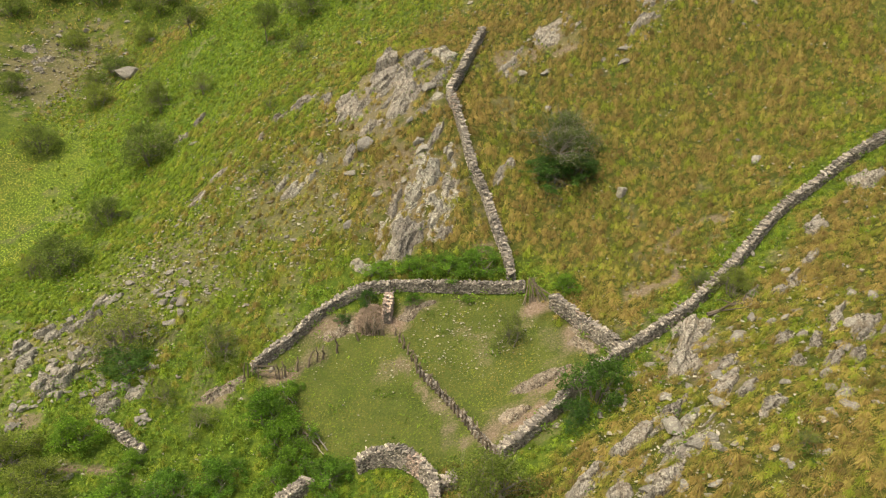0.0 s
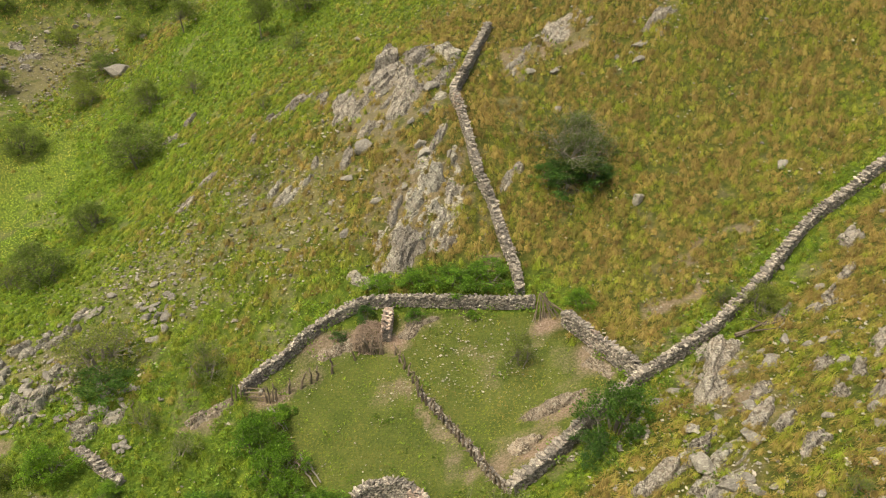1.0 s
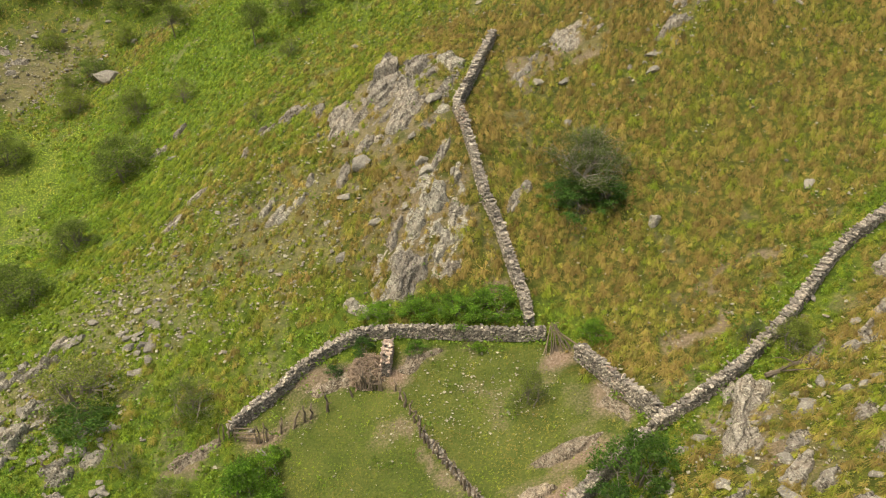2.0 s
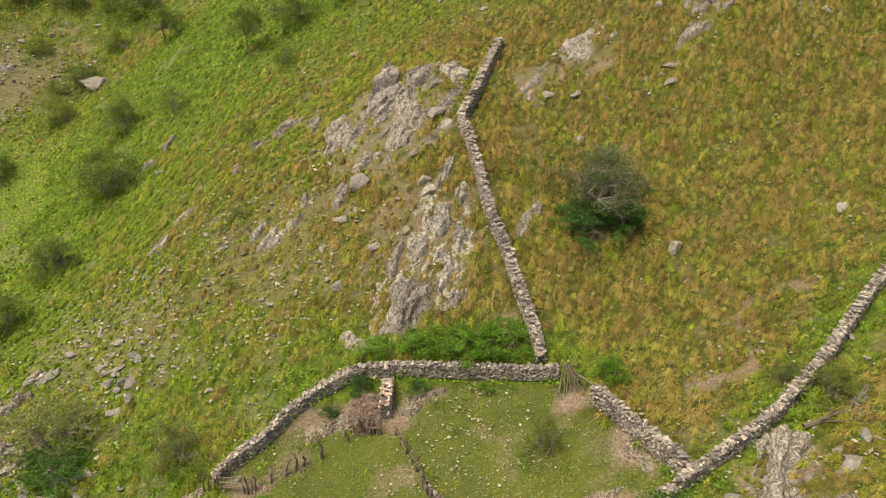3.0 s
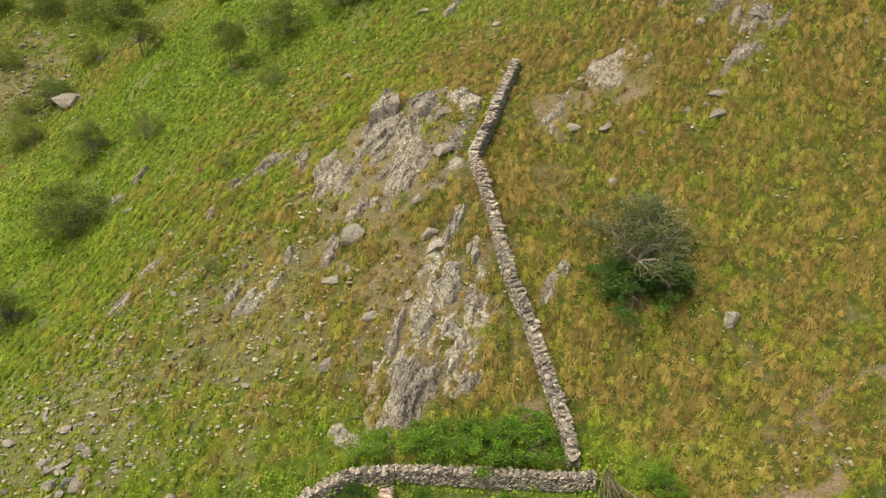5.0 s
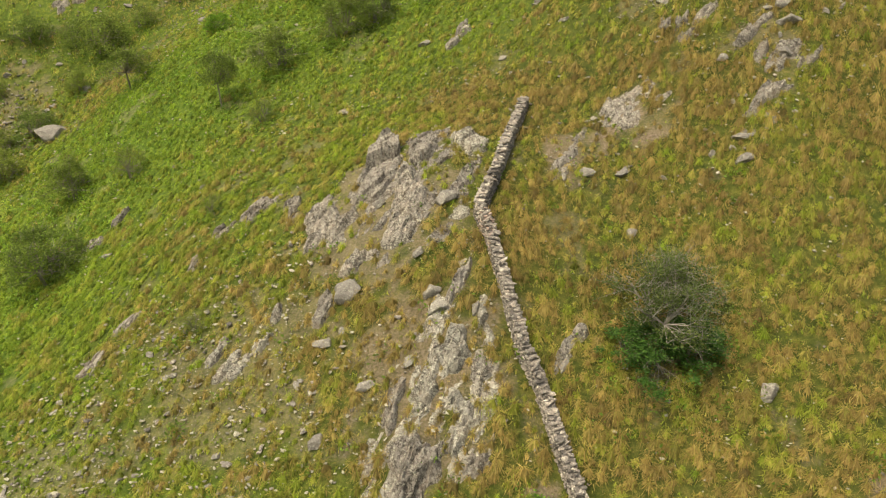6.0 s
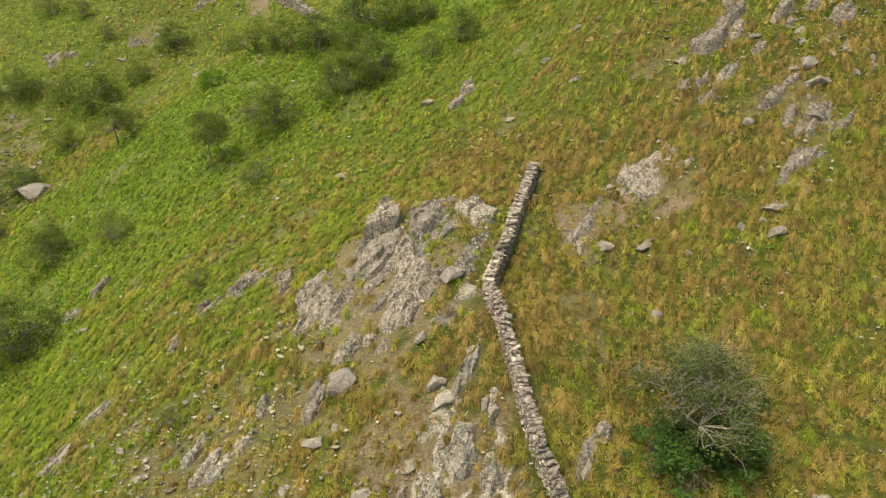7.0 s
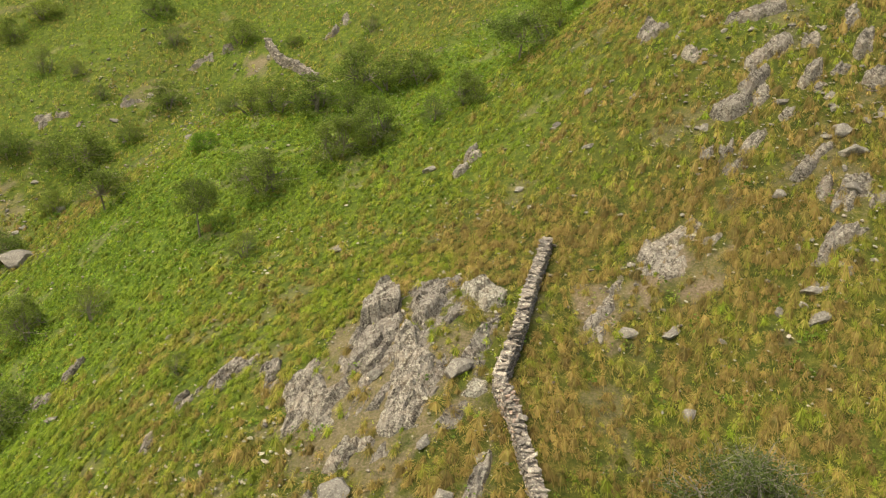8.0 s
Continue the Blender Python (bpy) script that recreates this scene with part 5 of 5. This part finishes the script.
fence([(-10.0, 39.5), (-9.3, 39.85), (-8.6, 40.1), (-8.05, 40.35), (-7.7, 40.5), (-6.8, 40.8), (-5.5, 41.5)], "dark crooked posts in a thin line across the fold", 31, 1.05)
fence(spaced(DIVIDE[:2], 0.55), "dark posts standing in short grass", 32, 0.95)
fence(spaced([(px - 0.12, py - 0.12) for px, py in DIVIDE[1:]], 0.42), "close set dark posts along a rubble footing", 33, 0.95)
fence([(-5.25, 41.9), (-5.05, 41.85), (-4.9, 41.82), (-4.72, 41.8), (-4.55, 41.78), (-4.38, 41.76), (-4.2, 41.74), (-4.0, 41.72), (-3.85, 41.7)], "tight row of stakes before the brushwood heap", 34, 1.1)
fence([(-18.3, 38.9), (-21.6, 38.0)], "two lone grey posts in the rough grass", 35, 1.1)


def gate():
    x0, y0 = -11.3, 39.5
    z0 = ground1(x0, y0)
    top = new("wooden_gate")
    top.matrix_basis = pose(x0, y0, z0)
    tagged(top, "rough closed pole gate in grey weathered timber", "gate")
    for k, (dx, dy) in enumerate(((-1.35, 0.1), (-1.1, 0.12), (-0.8, 0.1), (-0.45, 0.1), (0.75, -0.1), (0.95, -0.12), (1.15, -0.1))):
        part("post", POSTS[k % 6], top, pose(dx, dy, ground1(x0 + dx, y0 + dy) - z0, 3 * (k % 3) - 3, 4 - 3 * (k % 4), 50 * k) @ Matrix.Diagonal((1.1, 1.1, 1.15, 1)))
    for k, h in enumerate((0.3, 0.6, 0.9)):
        a, b = (-0.5, 0.06, ground1(x0 - 0.5, y0) - z0 + h), (0.85, -0.16, ground1(x0 + 0.85, y0) - z0 + h + 0.04 * (k - 1))
        part("rail", mesh_of("rail", *tubes([(a, b, 0.045, 0.035)], 6), TIMBER), top)


gate()


def leaning_poles():
    r = np.random.default_rng(41)
    x0, y0 = 6.1, 43.2
    z0 = ground1(x0, y0)
    top = new("pole_stack")
    top.matrix_basis = pose(x0, y0, z0)
    tagged(top, "stack of grey poles leaning in a wall gap", "poles")
    for k in range(15):
        u = k / 14
        a = np.array((-0.75 + 1.5 * u + r.normal(0, 0.08), -0.45 + r.normal(0, 0.1), 0))
        a[2] = ground1(x0 + a[0], y0 + a[1]) - z0 - 0.05
        b = np.array((-0.45 + 0.35 * u + r.normal(0, 0.1), 0.25 + r.normal(0, 0.08), 0.95 + r.uniform(-0.1, 0.25)))
        part("pole", mesh_of("pole", *tubes([(a, (a + b) / 2 + r.normal(0, 0.03, 3), 0.035, 0.03), ((a + b) / 2, b + (b - a) * 0.1, 0.03, 0.018)], 5), TIMBER), top)
    for k in range(5):
        a = np.array((1.25 + r.normal(0, 0.15), -0.5 + r.normal(0, 0.1), 0.0))
        a[2] = ground1(x0 + a[0], y0 + a[1]) - z0
        b = np.array((-0.2 + r.normal(0, 0.15), 0.2, 0.9 + r.uniform(-0.2, 0.1)))
        part("pole", mesh_of("pole", *tubes([(a, b, 0.035, 0.02)], 5), TIMBER), top)


leaning_poles()


def log(a, b, radius, label, seed, twigs=3, wood=TIMBER):
    r = np.random.default_rng(seed)
    pa = np.array((a[0], a[1], ground1(*a) + radius + 0.1))
    pb = np.array((b[0], b[1], ground1(*b) + radius + 0.1))
    o = (pa + pb) / 2
    pts = [pa + (pb - pa) * u + r.normal(0, radius * 0.9, 3) * (1, 1, 0.4) for u in np.linspace(0, 1, 6)]
    seg = [(p - o, q - o, radius * (1 - 0.08 * i), radius * (1 - 0.08 * (i + 1))) for i, (p, q) in enumerate(zip(pts, pts[1:]))]
    for k in range(twigs):
        p = pts[1 + k % 4] - o
        d = (pb - pa) * 0.15 + r.normal(0, 0.35, 3)
        d[2] = abs(d[2])
        seg.append((p, p + d, radius * 0.5, radius * 0.15))
        seg.append((p + d, p + d * 1.5 + r.normal(0, 0.12, 3), radius * 0.2, radius * 0.08))
    ob = new("fallen_log", mesh_of("fallen_log", *tubes(seg, 6), wood))
    ob.matrix_basis = Matrix.Translation(o)
    tagged(ob, label, "log", group="fallen wood")


log((-10.4, 38.9), (-9.1, 37.3), 0.06, "thin pale fallen pole beside a green shrub", 51, 1, TWIG)
log((-10.2, 38.9), (-9.0, 37.5), 0.05, "thin pale fallen pole beside a green shrub", 52, 0, TWIG)
log((-8.1, 35.9), (-6.7, 34.1), 0.07, "grey fallen pole among leafy shrubs", 53, 2, TWIG)
log((-8.0, 35.2), (-6.9, 33.9), 0.06, "grey fallen pole among leafy shrubs", 54, 2, TWIG)
log((-8.4, 35.6), (-7.2, 34.6), 0.05, "grey fallen pole among leafy shrubs", 55, 2)
log((15.3, 37.2), (17.7, 37.8), 0.13, "dark dead branching trunk lying on rocks", 56, 12)


def brush_heap():
    """A heap of dry cut branches."""
    r = np.random.default_rng(61)
    x0, y0 = -4.75, 42.7
    z0 = ground1(x0, y0)
    seg = []
    for k in range(760):
        a = r.uniform(0, 6.28)
        q = math.sqrt(r.uniform())
        c = np.array((math.cos(a) * q * 1.1, math.sin(a) * q * 0.95, 0.0))
        c[2] = ground1(x0 + c[0], y0 + c[1]) - z0 + (1 - q * q) * 0.95 * r.uniform(0.3, 1.0)
        d = r.normal(0, 1, 3) * (0.8, 1.0, 0.5)
        d = d / np.linalg.norm(d) * r.uniform(0.25, 0.6)
        seg.append((c - d / 2, c + d / 2, 0.022, 0.008))
    heap = new("brushwood", mesh_of("brushwood", *tubes(seg, 4), STRAW))
    heap.matrix_basis = pose(x0, y0, z0)
    tagged(heap, "brown heap of dry cut branches beside a stone stub", "brushwood", kind="stuff")


brush_heap()


def flecks():
    """Small pale stones strewn through the cropped turf."""
    r = np.random.default_rng(71)
    x, y = r.uniform(-12, 10, 6500), r.uniform(30, 44, 6500)
    w = 0.35 * vnoise(x / 1.2, y / 1.2, seed=73) ** 2 + 0.8 * smooth(2.6, 0.8, np.hypot((x - 1.5) / 2.2, (y - 40.5) / 1.4)) + 0.5 * smooth(2.2, 0.6, np.hypot(x + 3.0, y - 39.2))
    keep = inside(x, y, FOLD) & (r.uniform(size=len(x)) < w * 0.8)
    x, y = x[keep], y[keep]
    scatter("pale_pebbles", "small pale stones strewn through cropped turf", "stones", CHIPS, x, y, 0.03 + 0.055 * r.uniform(size=len(x)) ** 2, PALE, 0.7)


flecks()


# ---- undergrowth: low broad-leaved herbs in the damp places ----
def herbs():
    r = np.random.default_rng(15)
    n = 30000
    x, y = r.uniform(-62, 34, n), r.uniform(21, 150, n)
    dry, lawn, bare, lush = zones(x, y)
    wet = np.clip(smooth(14, 2, far_from(x, y, STREAM)) * 0.6 + lush * 0.9, 0, 1) * (1 - bare) + 0.07
    for style, px, py, w, h in PLANTS:
        wet = np.maximum(wet, 0.9 * smooth(0.75 * w, 0.35 * w, np.hypot(x - px, y - py + 0.25 * w)))
    wet = np.where(lawn > 0.5, wet * 0.04 + 0.5 * (vnoise(x / 0.6, y / 0.6, seed=57) > 0.8) * (x > -14), wet)
    for line in (BACK, RIGHT, LONG, FRONT, ROUND):
        wet = np.maximum(wet, 0.8 * smooth(0.95, 0.5, far_from(x, y, line)) * (0.3 + 0.9 * vnoise(x / 1.1, y / 1.1, seed=55)))
    keep = (r.uniform(size=n) < wet) & (np.abs(x + 1) < 0.66 * (y + 4) + 5)
    x, y = x[keep], y[keep]
    n = len(x)
    per = 13
    c = np.stack([x, y, ground(x, y)], 1).repeat(per, 0) + r.normal(0, 1, (n * per, 3)) * (0.22, 0.22, 0.12) + (0, 0, 0.24)
    v, t = leaves(c, 0.17, 16, 0.4)
    me = mesh_of("undergrowth", v, t, HERB)
    g = fbm(x / 3, y / 3, seed=44)[:, None]
    col = (1 - g) * np.array((0.105, 0.20, 0.026)) + g * np.array((0.27, 0.40, 0.05))
    col = col * r.uniform(0.7, 1.3, (n, 1)) * (1 - 0.4 * dry[keep])[:, None] * np.where(y < 38, 0.8, 1.0)[:, None]
    tint(me, col.repeat(per * 4, 0))
    tagged(new("undergrowth", me), "low bright green leafy herbs in damp places", "undergrowth", kind="stuff")


herbs()


# ---- grass: tussocks of fine blades ----
PEN = [(-3.1, 41.6), (-3.0, 44.2), (5.4, 43.4), (9.7, 36.5), (3.0, 31.0), (1.2, 34.9)]
WALL_LINES = (SPUR, BACK, RIGHT, LONG, FRONT, ROUND, STUB, DISTANT, RUIN)


def tussocks(name, label, step, box, per, tall, wide, thick, seed, mode, heart=0):
    """Plants on a jittered grid: fine blades that splay from the crown into a mop; each plant has its own colour between fresh green and straw."""
    r = np.random.default_rng(seed)
    x, y = np.meshgrid(np.arange(box[0], box[1], step), np.arange(box[2], box[3], step))
    x, y = x.ravel() + r.uniform(-0.5, 0.5, x.size) * step, y.ravel() + r.uniform(-0.5, 0.5, y.size) * step
    seen = np.abs(x + 1) < 0.64 * (y + 4) + 3
    x, y = x[seen], y[seen]
    n = len(x)
    dry, lawn, bare, lush = zones(x, y)
    rock = in_rock(x, y)
    chance = (0.66 + 0.6 * vnoise(x / 1.5, y / 1.5, seed=66)) * (1 - 0.8 * bare) * np.maximum(0.9 * (vnoise(x / 0.7, y / 0.7, seed=72) > 0.8), smooth(0.3, -0.02, rock)) * (1 - 0.15 * on_bench(x, y))
    for line in WALL_LINES:
        chance = chance * (far_from(x, y, line) > 0.45)
    if mode == "tuft":
        chance = chance * (1 - lawn) * (1 - 0.5 * lush)
    if mode == "short":
        chance = chance * (1 - 0.9 * lawn)
    if mode == "lawn":
        chance = chance * (lawn > 0.3)
    keep = r.uniform(size=n) < chance
    x, y, dry, lush, lawn, bare = x[keep], y[keep], dry[keep], lush[keep], lawn[keep], bare[keep]
    n = len(x)
    own = dry * 0.93 - 0.08 * smooth(44, 34, y) + r.normal(0, 0.2, n) + 0.8 * (vnoise(x / 0.9, y / 0.9, seed=77) - 0.5) + 0.35 * (vnoise(x / 3.2, y / 3.2, seed=79) - 0.5)
    if mode == "short":
        own = own - 0.3
    if mode == "lawn":
        own = 0.27 + 0.1 * (x < -25) + 0.34 * inside(x, y, PEN) + 1.5 * (fbm(x / 1.6, y / 1.6, seed=78) - 0.5) + r.normal(0, 0.05, n)
    own = np.clip(own, 0, 1)[:, None]
    size = np.clip(np.exp(r.normal(-0.14, 0.33, n)), 0.4, 1.5) * (0.8 + 0.35 * own[:, 0]) * (1 - 0.5 * bare)
    az = r.uniform(0, 2 * math.pi, (n, per))
    out = np.sqrt(r.uniform(0.02, 1.0, (n, per)))
    z = ground(x, y)
    gx, gy = (ground(x + 0.4, y) - z) / 0.4, (ground(x, y + 0.4) - z) / 0.4
    fall = 0.18 * (wide * size)[:, None]   # the mop hangs a little downhill
    gx, gy, x0, y0, z0 = gx[:, None], gy[:, None], x[:, None], y[:, None], z[:, None]
    steep = np.hypot(gx, gy) + 0.05
    reach = (wide * size)[:, None] * out * r.uniform(0.75, 1.05, (n, per))
    h = (tall * size)[:, None] * (0.9 - 0.3 * out ** 2) * r.uniform(0.7, 1.25, (n, per))
    ox, oy = np.cos(az) * reach - gx / steep * fall * out, np.sin(az) * reach - gy / steep * fall * out
    w = thick * r.uniform(0.7, 1.4, (n, per))
    turn = az + math.pi / 2 + r.normal(0, 0.5, (n, per))

    def at(share, rise):
        px, py = ox * share, oy * share
        return np.stack([x0 + px, y0 + py, z0 + gx * px + gy * py + rise], -1)

    side = np.stack([np.cos(turn) * w, np.sin(turn) * w, 0 * w], -1)
    # fine blades that leave the crown near its top and splay outward and down; those at the heart stand up
    droop = np.where(out > 0.35, r.uniform(0.0, 0.75, (n, per)), 1.1)
    start = r.uniform(0.1, 0.8, (n, per))
    crown = at(start, h * np.where(out > 0.35, (1.05 - 0.6 * start) * r.uniform(0.7, 1.05, (n, per)), 0.1))
    v = np.stack([crown - side, crown + side, at(1.0, h * droop)], 2).reshape(-1, 3)
    t = np.arange(n * per * 3).reshape(-1, 3)
    green, lime, straw, rust = (np.array(q) for q in ((0.285, 0.41, 0.04), (0.385, 0.42, 0.056), (0.48, 0.38, 0.125), (0.46, 0.285, 0.105)))

    def hue(q):
        return np.where(q < 0.4, green + (lime - green) * q / 0.4, np.where(q < 0.7, lime + (straw - lime) * (q - 0.4) / 0.3, straw + (rust - straw) * (q - 0.7) / 0.3))

    # each blade leans its own way between fresh and withered; the foot stays greener than the tip, with shade painted
    # into it
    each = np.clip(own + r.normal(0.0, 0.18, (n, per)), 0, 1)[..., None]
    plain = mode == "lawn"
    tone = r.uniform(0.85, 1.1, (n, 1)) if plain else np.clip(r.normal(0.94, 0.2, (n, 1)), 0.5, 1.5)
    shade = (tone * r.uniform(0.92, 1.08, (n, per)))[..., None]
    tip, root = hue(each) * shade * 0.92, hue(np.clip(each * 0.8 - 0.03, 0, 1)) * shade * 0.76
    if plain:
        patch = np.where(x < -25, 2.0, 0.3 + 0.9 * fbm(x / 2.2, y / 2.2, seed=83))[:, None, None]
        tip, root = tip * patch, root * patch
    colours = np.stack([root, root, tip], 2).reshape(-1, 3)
    if heart:   # a low ragged cushion under the blades, its colour dimmed as shade inside the tussock
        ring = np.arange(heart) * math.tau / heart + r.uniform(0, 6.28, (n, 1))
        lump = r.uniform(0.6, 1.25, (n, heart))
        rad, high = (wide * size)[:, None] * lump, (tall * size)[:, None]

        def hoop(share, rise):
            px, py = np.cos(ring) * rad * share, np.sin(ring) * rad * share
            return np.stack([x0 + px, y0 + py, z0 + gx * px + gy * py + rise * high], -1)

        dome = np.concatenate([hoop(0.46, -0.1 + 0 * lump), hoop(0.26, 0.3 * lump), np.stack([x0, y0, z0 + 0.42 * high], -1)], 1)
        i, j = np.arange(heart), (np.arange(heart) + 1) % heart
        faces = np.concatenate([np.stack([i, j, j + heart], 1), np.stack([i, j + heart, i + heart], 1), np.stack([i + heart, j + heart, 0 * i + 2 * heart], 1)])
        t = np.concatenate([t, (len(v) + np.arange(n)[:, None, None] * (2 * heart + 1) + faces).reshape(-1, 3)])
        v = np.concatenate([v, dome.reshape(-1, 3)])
        dimmed = (hue(np.clip(own[:, None] * 0.75 + r.normal(0, 0.08, (n, 2 * heart + 1, 1)), 0, 1)) * tone[:, None] * r.uniform(0.38, 0.62, (n, 2 * heart + 1, 1))).reshape(-1, 3)
        colours = np.concatenate([colours, dimmed])
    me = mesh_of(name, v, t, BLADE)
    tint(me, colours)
    return tagged(new(name, me), label, "grass", kind="stuff")


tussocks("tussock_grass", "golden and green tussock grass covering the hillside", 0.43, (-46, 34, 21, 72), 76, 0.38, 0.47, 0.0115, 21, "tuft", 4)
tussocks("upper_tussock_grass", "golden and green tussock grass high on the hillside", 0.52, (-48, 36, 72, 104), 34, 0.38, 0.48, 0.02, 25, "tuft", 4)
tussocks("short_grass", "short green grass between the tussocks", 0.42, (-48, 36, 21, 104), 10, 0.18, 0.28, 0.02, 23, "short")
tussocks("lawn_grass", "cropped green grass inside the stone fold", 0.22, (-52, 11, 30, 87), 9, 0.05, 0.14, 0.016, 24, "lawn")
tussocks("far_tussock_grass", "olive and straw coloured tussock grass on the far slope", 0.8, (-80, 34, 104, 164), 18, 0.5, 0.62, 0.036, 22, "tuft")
